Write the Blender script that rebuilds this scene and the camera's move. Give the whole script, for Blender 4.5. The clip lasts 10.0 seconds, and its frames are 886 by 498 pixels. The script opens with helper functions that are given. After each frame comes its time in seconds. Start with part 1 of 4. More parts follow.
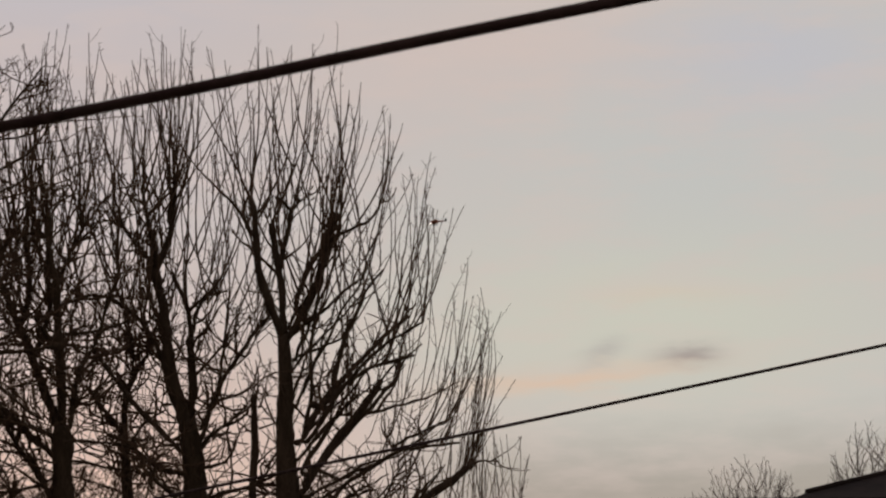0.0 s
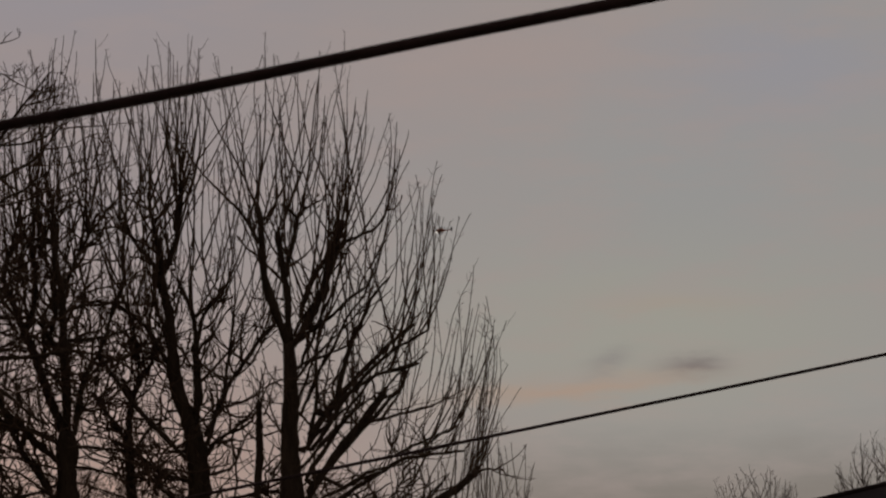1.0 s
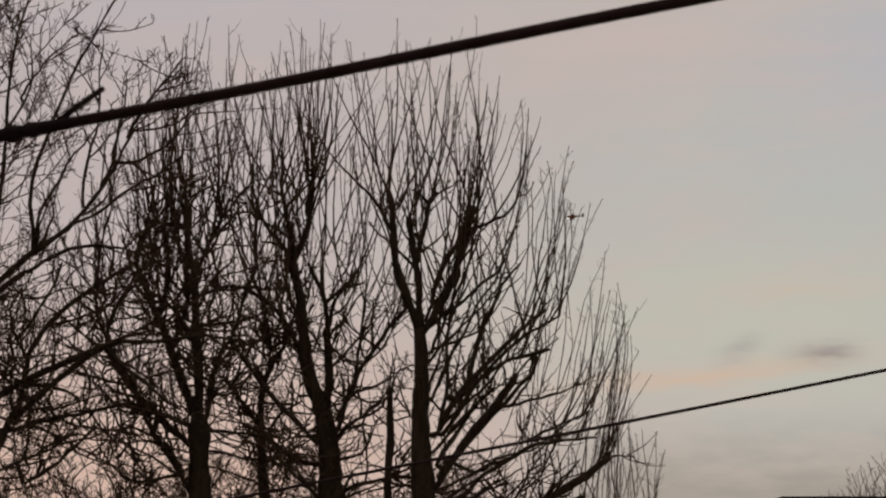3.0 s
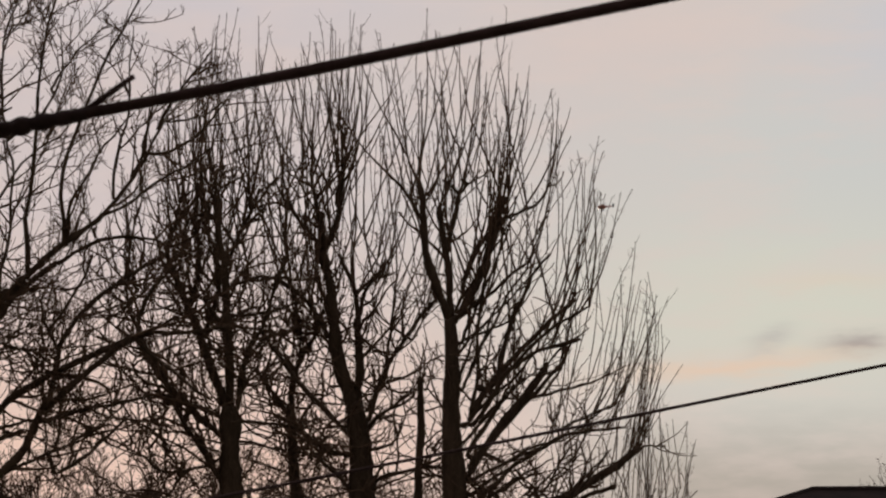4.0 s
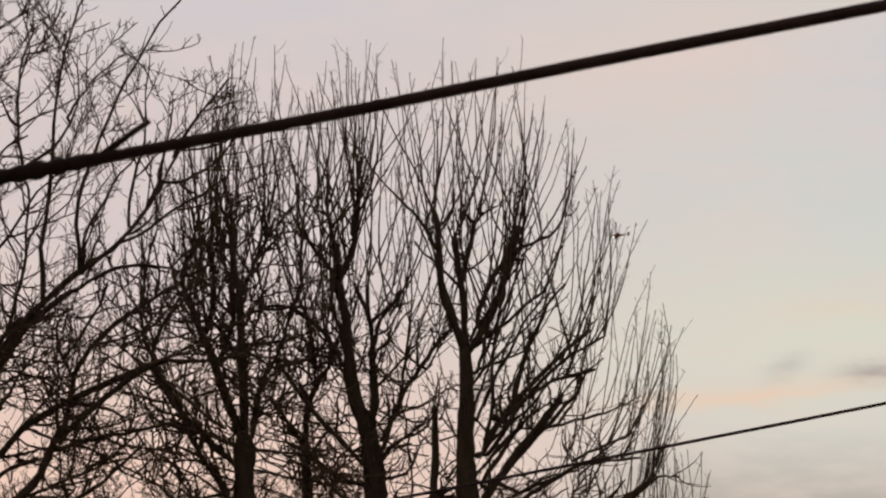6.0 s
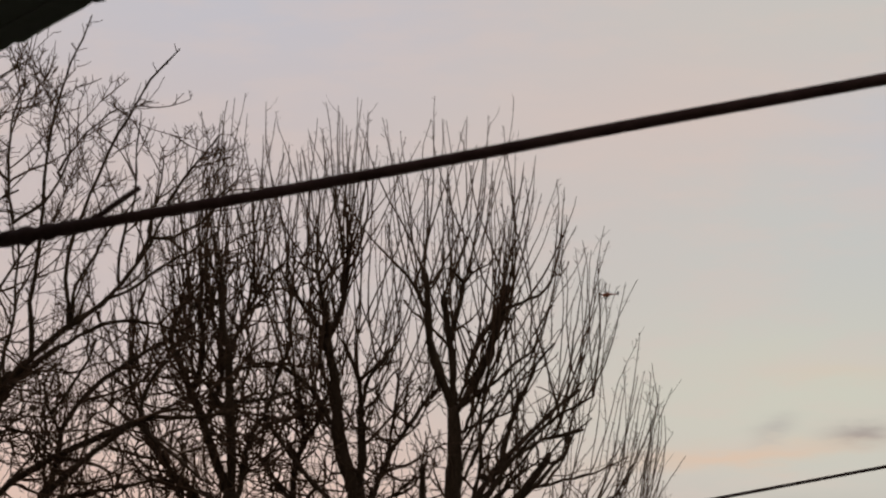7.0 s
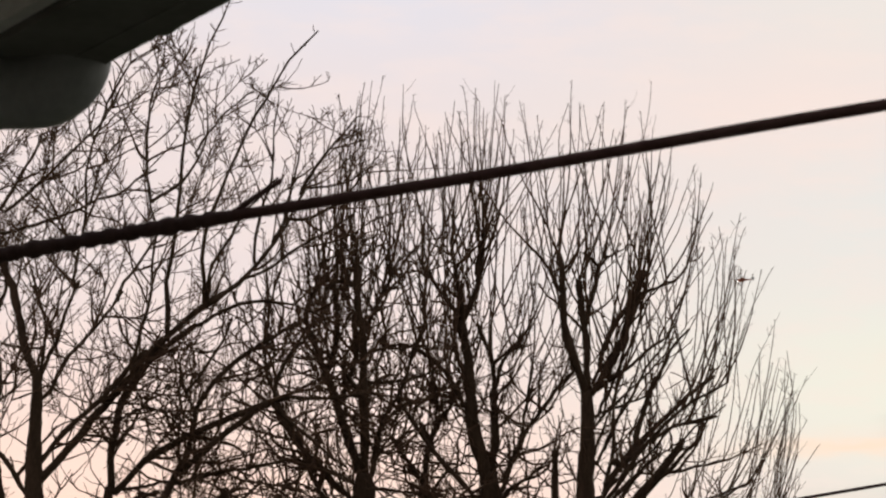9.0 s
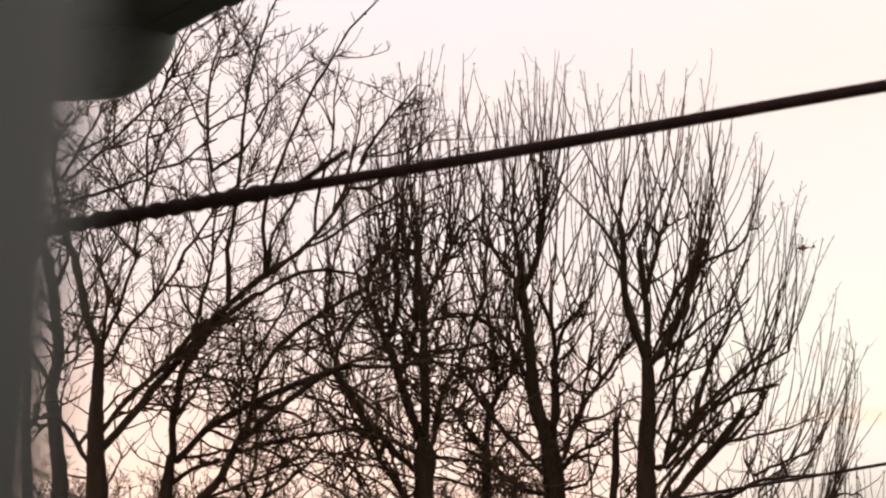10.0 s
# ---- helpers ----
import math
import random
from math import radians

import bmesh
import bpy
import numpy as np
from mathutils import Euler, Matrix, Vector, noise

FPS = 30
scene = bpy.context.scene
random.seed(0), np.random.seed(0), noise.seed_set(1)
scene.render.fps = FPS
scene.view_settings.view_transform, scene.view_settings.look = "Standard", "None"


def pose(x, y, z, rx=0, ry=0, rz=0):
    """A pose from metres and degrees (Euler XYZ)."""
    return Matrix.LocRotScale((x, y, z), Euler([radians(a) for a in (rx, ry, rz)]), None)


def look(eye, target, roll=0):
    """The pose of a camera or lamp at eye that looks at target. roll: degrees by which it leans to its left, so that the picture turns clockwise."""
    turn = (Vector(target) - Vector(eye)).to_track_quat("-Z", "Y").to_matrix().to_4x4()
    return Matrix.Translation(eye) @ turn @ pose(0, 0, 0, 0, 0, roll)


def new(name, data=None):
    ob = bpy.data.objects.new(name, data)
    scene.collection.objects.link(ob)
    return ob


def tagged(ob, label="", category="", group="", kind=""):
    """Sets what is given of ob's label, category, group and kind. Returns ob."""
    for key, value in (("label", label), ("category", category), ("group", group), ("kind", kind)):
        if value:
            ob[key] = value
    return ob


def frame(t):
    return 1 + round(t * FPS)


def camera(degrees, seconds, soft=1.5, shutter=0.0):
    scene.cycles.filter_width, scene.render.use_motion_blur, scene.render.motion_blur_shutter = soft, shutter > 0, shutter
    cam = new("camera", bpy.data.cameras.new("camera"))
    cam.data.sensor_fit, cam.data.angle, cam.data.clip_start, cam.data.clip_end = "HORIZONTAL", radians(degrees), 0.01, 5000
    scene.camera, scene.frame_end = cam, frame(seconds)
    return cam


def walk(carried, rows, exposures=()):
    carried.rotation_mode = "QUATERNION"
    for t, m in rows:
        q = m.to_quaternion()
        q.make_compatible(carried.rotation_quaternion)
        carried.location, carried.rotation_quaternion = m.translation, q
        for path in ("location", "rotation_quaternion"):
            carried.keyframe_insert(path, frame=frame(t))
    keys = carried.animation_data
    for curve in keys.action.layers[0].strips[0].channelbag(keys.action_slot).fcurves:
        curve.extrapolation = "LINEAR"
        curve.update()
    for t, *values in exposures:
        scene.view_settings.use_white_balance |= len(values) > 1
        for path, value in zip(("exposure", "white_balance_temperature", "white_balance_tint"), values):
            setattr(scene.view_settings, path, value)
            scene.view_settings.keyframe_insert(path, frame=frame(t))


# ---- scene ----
# camera: standing under a porch roof, long lens, panning left and tilting up
cam = camera(17, 10.0, soft=2.25)
cam.data.dof.use_dof, cam.data.dof.focus_distance, cam.data.dof.aperture_fstop = True, 45.0, 27.0
# seconds, x, height, yaw to the right, tilt up, roll
VIEWS = [
    (0.0, 0.000, 1.622, 3.390, 9.327, -0.82),
    (0.5, 0.000, 1.617, 3.368, 9.562, -0.83),
    (1.0, 0.000, 1.608, 3.279, 9.499, -0.52),
    (1.5, 0.000, 1.612, 3.146, 9.499, -0.47),
    (2.0, 0.000, 1.606, 2.663, 9.524, -0.31),
    (2.5, 0.000, 1.608, 1.346, 9.274, -0.23),
    (3.0, 0.000, 1.607, 0.708, 9.237, 0.12),
    (4.5, 0.000, 1.600, -0.000, 9.000, 0.00),
    (5.0, 0.000, 1.613, -0.008, 9.227, 0.08),
    (6.5, 0.000, 1.637, -0.178, 10.013, 0.49),
    (7.0, 0.000, 1.649, 0.011, 10.705, 0.87),
    (7.5, 0.000, 1.658, -0.544, 11.076, 1.41),
    (8.0, -0.000, 1.666, -1.199, 11.265, 1.72),
    (8.5, -0.006, 1.668, -1.865, 11.006, 2.08),
    (9.0, -0.009, 1.669, -2.628, 10.297, 2.04),
    (9.5, -0.011, 1.668, -3.373, 9.586, 2.05),
    (10.0, -0.018, 1.672, -3.781, 9.645, 2.16),
]


def sight(x, z, yaw, tilt, roll):
    a, b = radians(yaw), radians(tilt)
    eye = Vector((x, 0, z))
    return look(eye, eye + Vector((math.sin(a) * math.cos(b), math.cos(a) * math.cos(b), math.sin(b))), roll)


EXPOSURES = [(0.0, -0.12, 6620, 10), (0.3, -0.42, 6620, 10), (0.6, -0.8, 6600, 12), (1.0, -1.0, 6600, 13), (1.5, -1.02, 6600, 13), (2.0, -1.0, 6600, 13), (2.5, -0.6, 6620, 10), (3.0, -0.3, 6620, 10), (4.3, 0.08, 6620, 10), (5.0, 0.13, 6620, 10), (6.5, 0.08, 6620, 10), (7.0, -0.07, 6620, 10), (7.5, -0.08, 6620, 10), (8.0, -0.1, 6620, 10), (8.5, 0.22, 6620, 10), (9.0, 0.5, 6620, 10), (9.5, 0.63, 6670, 10), (10.0, 0.76, 6780, 12)]
walk(cam, [(t, sight(*v)) for t, *v in VIEWS], EXPOSURES)


# ---- world: dusk sky, glow behind the trees ----
class Nodes:
    """Short hand for node trees."""

    def __init__(self, tree):
        self.tree = tree
        tree.nodes.clear()

    def add(self, kind, **values):
        n = self.tree.nodes.new(kind)
        for k, v in values.items():
            setattr(n, k, v)
        return n

    def link(self, a, b):
        if isinstance(a, (int, float)):
            b.default_value = a
        elif isinstance(a, tuple):
            b.default_value = (*a, 1.0) if len(b.default_value) == 4 else a
        else:
            self.tree.links.new(a, b)

    def math(self, op, a, b=0.0, c=0.0):
        n = self.add("ShaderNodeMath", operation=op)
        for v, s in zip((a, b, c), n.inputs):
            self.link(v, s)
        return n.outputs[0]

    def mix(self, fac, a, b, kind="MIX"):
        n = self.add("ShaderNodeMix", data_type="RGBA", blend_type=kind)
        self.link(fac, n.inputs["Factor"])
        self.link(a, n.inputs[6])
        self.link(b, n.inputs[7])
        return n.outputs[2]

    def noise(self, vec, scale, detail=4.0, rough=0.55):
        n = self.add("ShaderNodeTexNoise")
        if vec is not None:
            self.link(vec, n.inputs["Vector"])
        n.inputs["Scale"].default_value, n.inputs["Detail"].default_value, n.inputs["Roughness"].default_value = scale, detail, rough
        return n.outputs["Fac"]

    def band(self, v, lo, hi):
        n = self.add("ShaderNodeMapRange", interpolation_type="SMOOTHSTEP")
        self.link(v, n.inputs[0])
        n.inputs[1].default_value, n.inputs[2].default_value = lo, hi
        return n.outputs[0]


world = bpy.data.worlds.new("dusk_sky")
scene.world = world
world.use_nodes = True
N = Nodes(world.node_tree)
way = N.add("ShaderNodeTexCoord").outputs["Generated"]
xyz = N.add("ShaderNodeSeparateXYZ")
N.link(way, xyz.inputs[0])
az = N.math("MULTIPLY", N.math("ARCTAN2", xyz.outputs[0], xyz.outputs[1]), 57.2958)
el = N.math("MULTIPLY", N.math("ARCSINE", xyz.outputs[2]), 57.2958)
flat = N.add("ShaderNodeCombineXYZ")
N.link(N.math("MULTIPLY", az, 0.12), flat.inputs[0])
N.link(N.math("MULTIPLY", el, 0.42), flat.inputs[1])
soft = N.noise(flat.outputs[0], 0.9, 3.0, 0.5)
fine = N.noise(flat.outputs[0], 3.5, 4.0, 0.6)
# streaky drift that bends the cloud outlines
el_w = N.math("ADD", el, N.math("MULTIPLY", N.math("SUBTRACT", fine, 0.5), 1.0))
az_w = N.math("ADD", az, N.math("MULTIPLY", N.math("SUBTRACT", soft, 0.5), 3.0))


def puff(a, e, sa, se, tilt=0.0):
    """A soft cloud at a bearing and height in degrees."""
    da = N.math("SUBTRACT", az_w, a)
    de = N.math("SUBTRACT", N.math("SUBTRACT", el_w, e), N.math("MULTIPLY", da, tilt))
    p = N.math("DIVIDE", da, sa)
    q = N.math("DIVIDE", de, se)
    s = N.math("ADD", N.math("MULTIPLY", p, p), N.math("MULTIPLY", q, q))
    return N.math("EXPONENT", N.math("MULTIPLY", s, -1.0))


side = N.band(N.math("ADD", az, N.math("MULTIPLY", soft, 3.0)), -4.0, 11.0)
sky_col = N.mix(side, (0.638, 0.562, 0.564), (0.624, 0.608, 0.580))
low = N.band(el, 10.0, 4.0)
glow = N.math("MULTIPLY", low, N.math("SUBTRACT", 1.0, N.band(az, -3.0, 7.0)))
sky_col = N.mix(N.math("MULTIPLY", glow, 0.9), sky_col, (0.808, 0.570, 0.472))
murk = N.math("MULTIPLY", N.band(el_w, 6.5, 4.4), N.band(az, 1.0, 5.0))
sky_col = N.mix(N.math("MULTIPLY", murk, 0.95), sky_col, (0.435, 0.395, 0.352))
pale = N.math("MULTIPLY", puff(7.2, 7.9, 5.0, 2.0), 0.8)
sky_col = N.mix(pale, sky_col, (0.665, 0.672, 0.572))
rosy = N.math("MULTIPLY", puff(4.4, 13.2, 4.2, 1.3, 0.10), 0.55)
sky_col = N.mix(rosy, sky_col, (0.72, 0.58, 0.54))
lilac = N.math("MULTIPLY", puff(-4.5, 15.4, 5.0, 1.8), 0.85)
sky_col = N.mix(lilac, sky_col, (0.575, 0.578, 0.645))
cool = N.math("MULTIPLY", puff(8.3, 10.6, 3.8, 1.6), 0.6)
sky_col = N.mix(cool, sky_col, (0.590, 0.615, 0.612))
lavender = N.math("MULTIPLY", puff(10.0, 12.9, 2.8, 1.2), 0.75)
sky_col = N.mix(lavender, sky_col, (0.580, 0.585, 0.645))
blue = N.math("MULTIPLY", N.band(el_w, 15.0, 18.0), 0.55)
sky_col = N.mix(blue, sky_col, (0.56, 0.58, 0.64))
veil = N.math("MULTIPLY", N.band(fine, 0.40, 0.70), 0.30)
sky_col = N.mix(veil, sky_col, (0.74, 0.60, 0.55))
for a, e, sa, se, tilt, k, col in (
    (8.0, 7.2, 0.65, 0.22, 0.03, 0.85, (0.37, 0.33, 0.32)),
    (6.3, 7.25, 0.35, 0.20, 0.35, 0.5, (0.45, 0.42, 0.41)),
    (5.6, 6.75, 2.2, 0.22, 0.10, 0.7, (0.80, 0.58, 0.44)),
    (7.6, 8.4, 1.6, 0.25, -0.03, 0.35, (0.76, 0.60, 0.48)),
):
    sky_col = N.mix(N.math("MULTIPLY", puff(a, e, sa, se, tilt), k), sky_col, col)
# away from the glow the evening sky grows dark
far = N.math("MULTIPLY", N.band(N.math("ABSOLUTE", az), 25.0, 120.0), 0.45)
sky_col = N.mix(far, sky_col, (0.13, 0.14, 0.18))
sky_col = N.mix(N.math("MULTIPLY", N.band(el, 30.0, 80.0), 0.6), sky_col, (0.24, 0.26, 0.33))
sky_tex = N.add("ShaderNodeTexSky", sky_type="NISHITA", sun_disc=False, sun_elevation=radians(1.5), sun_rotation=radians(-12))
lit = N.add("ShaderNodeBackground")
N.link(sky_col, lit.inputs[0])
lit.inputs[1].default_value = 1.0
air = N.add("ShaderNodeBackground")
N.link(sky_tex.outputs[0], air.inputs[0])
air.inputs[1].default_value = 0.05
both = N.add("ShaderNodeMixShader")
both.inputs[0].default_value = 0.06
N.link(lit.outputs[0], both.inputs[1])
N.link(air.outputs[0], both.inputs[2])
N.link(both.outputs[0], N.add("ShaderNodeOutputWorld").inputs[0])

sun = new("sun", bpy.data.lights.new("sun", "SUN"))
sun.data.energy, sun.data.angle, sun.data.color = 0.5, radians(12), (1.0, 0.78, 0.62)
sun.matrix_world = look((0, 0, 20), (6, -40, 17))


# ---- materials ----
def surface(name, dark, light, rough=0.8, scale=6.0, metal=0.0, bump=0.3, stretch=(1, 1, 1), spec=0.3):
    """Two-scale mottled surface with fine relief."""
    mat = bpy.data.materials.new(name)
    mat.use_nodes = True
    n = Nodes(mat.node_tree)
    pos = n.add("ShaderNodeTexCoord").outputs["Object"]
    mp = n.add("ShaderNodeMapping")
    n.link(pos, mp.inputs[0])
    mp.inputs["Scale"].default_value = stretch
    big = n.noise(mp.outputs[0], scale, 4.0)
    small = n.noise(mp.outputs[0], scale * 9.0, 5.0, 0.65)
    f = n.math("ADD", n.math("MULTIPLY", big, 0.6), n.math("MULTIPLY", small, 0.4))
    col = n.mix(n.band(f, 0.32, 0.68), dark, light)
    b = n.add("ShaderNodeBsdfPrincipled")
    n.link(col, b.inputs["Base Color"])
    n.link(n.math("ADD", rough - 0.1, n.math("MULTIPLY", small, 0.2)), b.inputs["Roughness"])
    b.inputs["Metallic"].default_value = metal
    b.inputs["Specular IOR Level"].default_value = spec
    if bump:
        bp = n.add("ShaderNodeBump")
        bp.inputs["Strength"].default_value, bp.inputs["Distance"].default_value = bump, 0.01
        n.link(f, bp.inputs["Height"])
        n.link(bp.outputs[0], b.inputs["Normal"])
    n.link(b.outputs[0], n.add("ShaderNodeOutputMaterial").inputs[0])
    return mat


BARK = surface("bark", (0.032, 0.020, 0.012), (0.080, 0.050, 0.031), 0.95, 5.0, bump=0.8, stretch=(1, 1, 0.25), spec=0.1)
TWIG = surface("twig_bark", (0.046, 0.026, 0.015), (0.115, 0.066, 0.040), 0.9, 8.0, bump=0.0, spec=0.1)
# distance haze mixed into the bark colour: paler, greyer twigs for the far trees
HAZY_TWIG = surface("hazy_twig_bark", (0.075, 0.052, 0.043), (0.135, 0.095, 0.08), 0.9, 8.0, bump=0.0, spec=0.1)
LEAF = surface("dead_leaf", (0.05, 0.03, 0.02), (0.11, 0.07, 0.04), 0.8, 30.0)
RUBBER = surface("black_cable", (0.038, 0.019, 0.015), (0.070, 0.037, 0.031), 0.85, 20.0, bump=0.3, spec=0.12)
TAPE = surface("cable_tape", (0.030, 0.016, 0.013), (0.058, 0.033, 0.028), 0.8, 30.0, bump=0.6, spec=0.12)
GUTTER = surface("gutter_plastic", (0.064, 0.063, 0.053), (0.10, 0.098, 0.085), 0.8, 5.0, bump=0.1, spec=0.15)
PIPE = surface("grey_pipe_plastic", (0.12, 0.124, 0.112), (0.18, 0.184, 0.168), 0.55, 5.0, bump=0.1, spec=0.4)
BOARD = surface("soffit_board", (0.70, 0.71, 0.67), (0.80, 0.81, 0.77), 0.75, 3.0, bump=0.2, stretch=(1, 6, 1))
FASCIA = surface("fascia_board", (0.26, 0.26, 0.235), (0.38, 0.38, 0.35), 0.7, 3.0, bump=0.15)
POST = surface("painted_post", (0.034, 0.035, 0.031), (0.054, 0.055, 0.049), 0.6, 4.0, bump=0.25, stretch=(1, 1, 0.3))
TILE = surface("roof_tile", (0.013, 0.007, 0.005), (0.030, 0.016, 0.012), 0.95, 3.0, bump=0.5)
BRICK = surface("house_brick", (0.20, 0.12, 0.09), (0.33, 0.21, 0.16), 0.9, 5.0)
RENDER = surface("house_render", (0.40, 0.38, 0.35), (0.52, 0.50, 0.46), 0.9, 2.0)
GRASS = surface("grass_ground", (0.030, 0.042, 0.018), (0.075, 0.085, 0.040), 0.95, 0.6)
PAVING = surface("paving", (0.30, 0.295, 0.28), (0.42, 0.41, 0.385), 0.9, 2.0)
POLE = surface("pole_wood", (0.09, 0.07, 0.055), (0.18, 0.14, 0.11), 0.9, 4.0, stretch=(1, 1, 0.15))
PAINT = surface("helicopter_paint", (0.20, 0.06, 0.035), (0.30, 0.09, 0.05), 0.4, 0.5, bump=0.0)
DARK = surface("dark_metal", (0.02, 0.02, 0.022), (0.05, 0.05, 0.052), 0.5, 2.0, metal=0.5, bump=0.0)


def lamp_material():
    mat = bpy.data.materials.new("landing_light_glow")
    mat.use_nodes = True
    n = Nodes(mat.node_tree)
    e = n.add("ShaderNodeEmission")
    e.inputs[0].default_value, e.inputs[1].default_value = (1.0, 0.93, 0.82, 1), 6.0
    n.link(e.outputs[0], n.add("ShaderNodeOutputMaterial").inputs[0])
    return mat


GLOW = lamp_material()


# ---- building helpers ----
def part(name, bm, material, parent=None, label="", smooth=False):
    """Links a bmesh as one mesh object under a thing or a part."""
    me = bpy.data.meshes.new(name)
    bm.to_mesh(me)
    bm.free()
    me.materials.append(material)
    if smooth:
        me.polygons.foreach_set("use_smooth", [True] * len(me.polygons))
    ob = new(name, me)
    ob.parent = parent
    if label:
        tagged(ob, label)
    return ob


def thing(name, at, label, category, group="", kind=""):
    """An Empty at the base of a thing, to carry its parts."""
    ob = new(name)
    ob.location = at
    return tagged(ob, label, category, group, kind)


class Tubes:
    """Gathers tapered tubes into one mesh."""

    def __init__(self):
        self.v, self.f, self.count, self.rng = [], [], 0, np.random.default_rng(7)

    def add(self, pts, radii, sides=6, cap=True, gnarl=0.0):
        pts = np.asarray(pts, float)
        radii = np.asarray(radii, float)
        n = len(pts)
        tan = np.gradient(pts, axis=0)
        tan /= np.linalg.norm(tan, axis=1)[:, None] + 1e-12
        ref = np.array((0.0, 1.0, 0.0)) if abs(tan[:, 1]).max() < 0.85 else np.array((0.0, 0.0, 1.0) if abs(tan[:, 2]).max() < 0.85 else (1.0, 0.0, 0.0))
        a = np.cross(tan, ref)
        a /= np.linalg.norm(a, axis=1)[:, None] + 1e-12
        b = np.cross(tan, a)
        ang = np.arange(sides) * 2 * math.pi / sides
        ring = pts[:, None] + radii[:, None, None] * (np.cos(ang)[None, :, None] * a[:, None] + np.sin(ang)[None, :, None] * b[:, None])
        if gnarl:
            lump = self.rng.normal(0, gnarl, (n, sides, 1))
            ring += (ring - pts[:, None]) * np.clip(lump, -2 * gnarl, 2.5 * gnarl)
        s = self.count
        self.v.append(ring.reshape(-1, 3))
        for i in range(n - 1):
            for j in range(sides):
                k = (j + 1) % sides
                self.f.append((s + i * sides + j, s + i * sides + k, s + (i + 1) * sides + k, s + (i + 1) * sides + j))
        if cap:
            self.f.append(tuple(s + j for j in reversed(range(sides))))
            self.f.append(tuple(s + (n - 1) * sides + j for j in range(sides)))
        self.count += n * sides

    def make(self, name, material, parent=None, label="", kind="", smooth=True):
        me = bpy.data.meshes.new(name)
        me.from_pydata(np.concatenate(self.v).tolist(), [], self.f)
        me.materials.append(material)
        if smooth:
            me.polygons.foreach_set("use_smooth", [True] * len(me.polygons))
        ob = new(name, me)
        ob.parent = parent
        return tagged(ob, label, kind=kind)


def box(bm, lo, hi, bevel=0.0):
    m = Matrix.LocRotScale([(p + q) / 2 for p, q in zip(lo, hi)], None, [q - p for p, q in zip(lo, hi)])
    made = bmesh.ops.create_cube(bm, size=1, matrix=m)["verts"]
    if bevel:
        edges = list({e for v in made for e in v.link_edges})
        bmesh.ops.bevel(bm, geom=edges, offset=bevel, segments=2, affect="EDGES", profile=0.5)
    return bm


def prism(bm, outline, z0, z1):
    """An upright slab over an outline of (x, y)."""
    low = [bm.verts.new((x, y, z0)) for x, y in outline]
    top = [bm.verts.new((x, y, z1)) for x, y in outline]
    bm.faces.new(list(reversed(low)))
    bm.faces.new(top)
    for i in range(len(outline)):
        j = (i + 1) % len(outline)
        bm.faces.new((low[i], low[j], top[j], top[i]))
    return bm


# ---- ground ----
bm = bmesh.new()
bmesh.ops.create_grid(bm, x_segments=40, y_segments=40, size=2600)
for v in bm.verts:
    r = math.hypot(v.co.x, v.co.y)
    v.co.z = -0.02 + max(0.0, r - 300) * 0.004 * noise.noise(v.co * 0.002)
tagged(part("ground", bm, GRASS), "dull winter grass reaching to the horizon", "ground", kind="structure")


# ---- trees ----
def heading(lean, depth):
    a, d = radians(lean), radians(depth)
    return np.array((math.sin(a) * math.cos(d), math.sin(d), math.cos(a) * math.cos(d)))


def limb_curve(rng, x, y, z, lean, length, bend, depth, crook=6.5, steps=14):
    """A bent, knuckly limb: it leaves at the lean (degrees from upright, to the right) and turns by bend on its way."""
    start = np.array((x, y, z))
    plain, bent = [start], [start]
    w, v = 0.0, 0.0
    for i in range(steps):
        s = (i + 0.5) / steps
        w = 0.55 * w + rng.normal(0, crook)
        v = 0.55 * v + rng.normal(0, crook * 0.6)
        d = depth * (1 - 0.5 * s)
        plain.append(plain[-1] + heading(lean + bend * s, d) * length / steps)
        bent.append(bent[-1] + heading(lean + bend * s + w, d + v) * length / steps)
    plain, bent = np.array(plain), np.array(bent)
    return bent + np.linspace(0, 1, steps + 1)[:, None] * (plain[-1] - bent[-1])


def sprig(rng, start, dirn, length, up=0.5, crook=0.12, steps=7):
    """A shoot that turns upward as it grows."""
    pts = [np.array(start)]
    d = np.array(dirn, float)
    for i in range(steps):
        d = d + np.array((0, 0, up / steps)) + rng.normal(0, crook, 3) * (1, 0.6, 0.6)
        d /= np.linalg.norm(d)
        pts.append(pts[-1] + d * length / steps)
    return np.array(pts)


def along(curve, s):
    i = min(int(s * (len(curve) - 1)), len(curve) - 2)
    f = s * (len(curve) - 1) - i
    return curve[i] * (1 - f) + curve[i + 1] * f, (curve[i + 1] - curve[i]) / (np.linalg.norm(curve[i + 1] - curve[i]) + 1e-9)


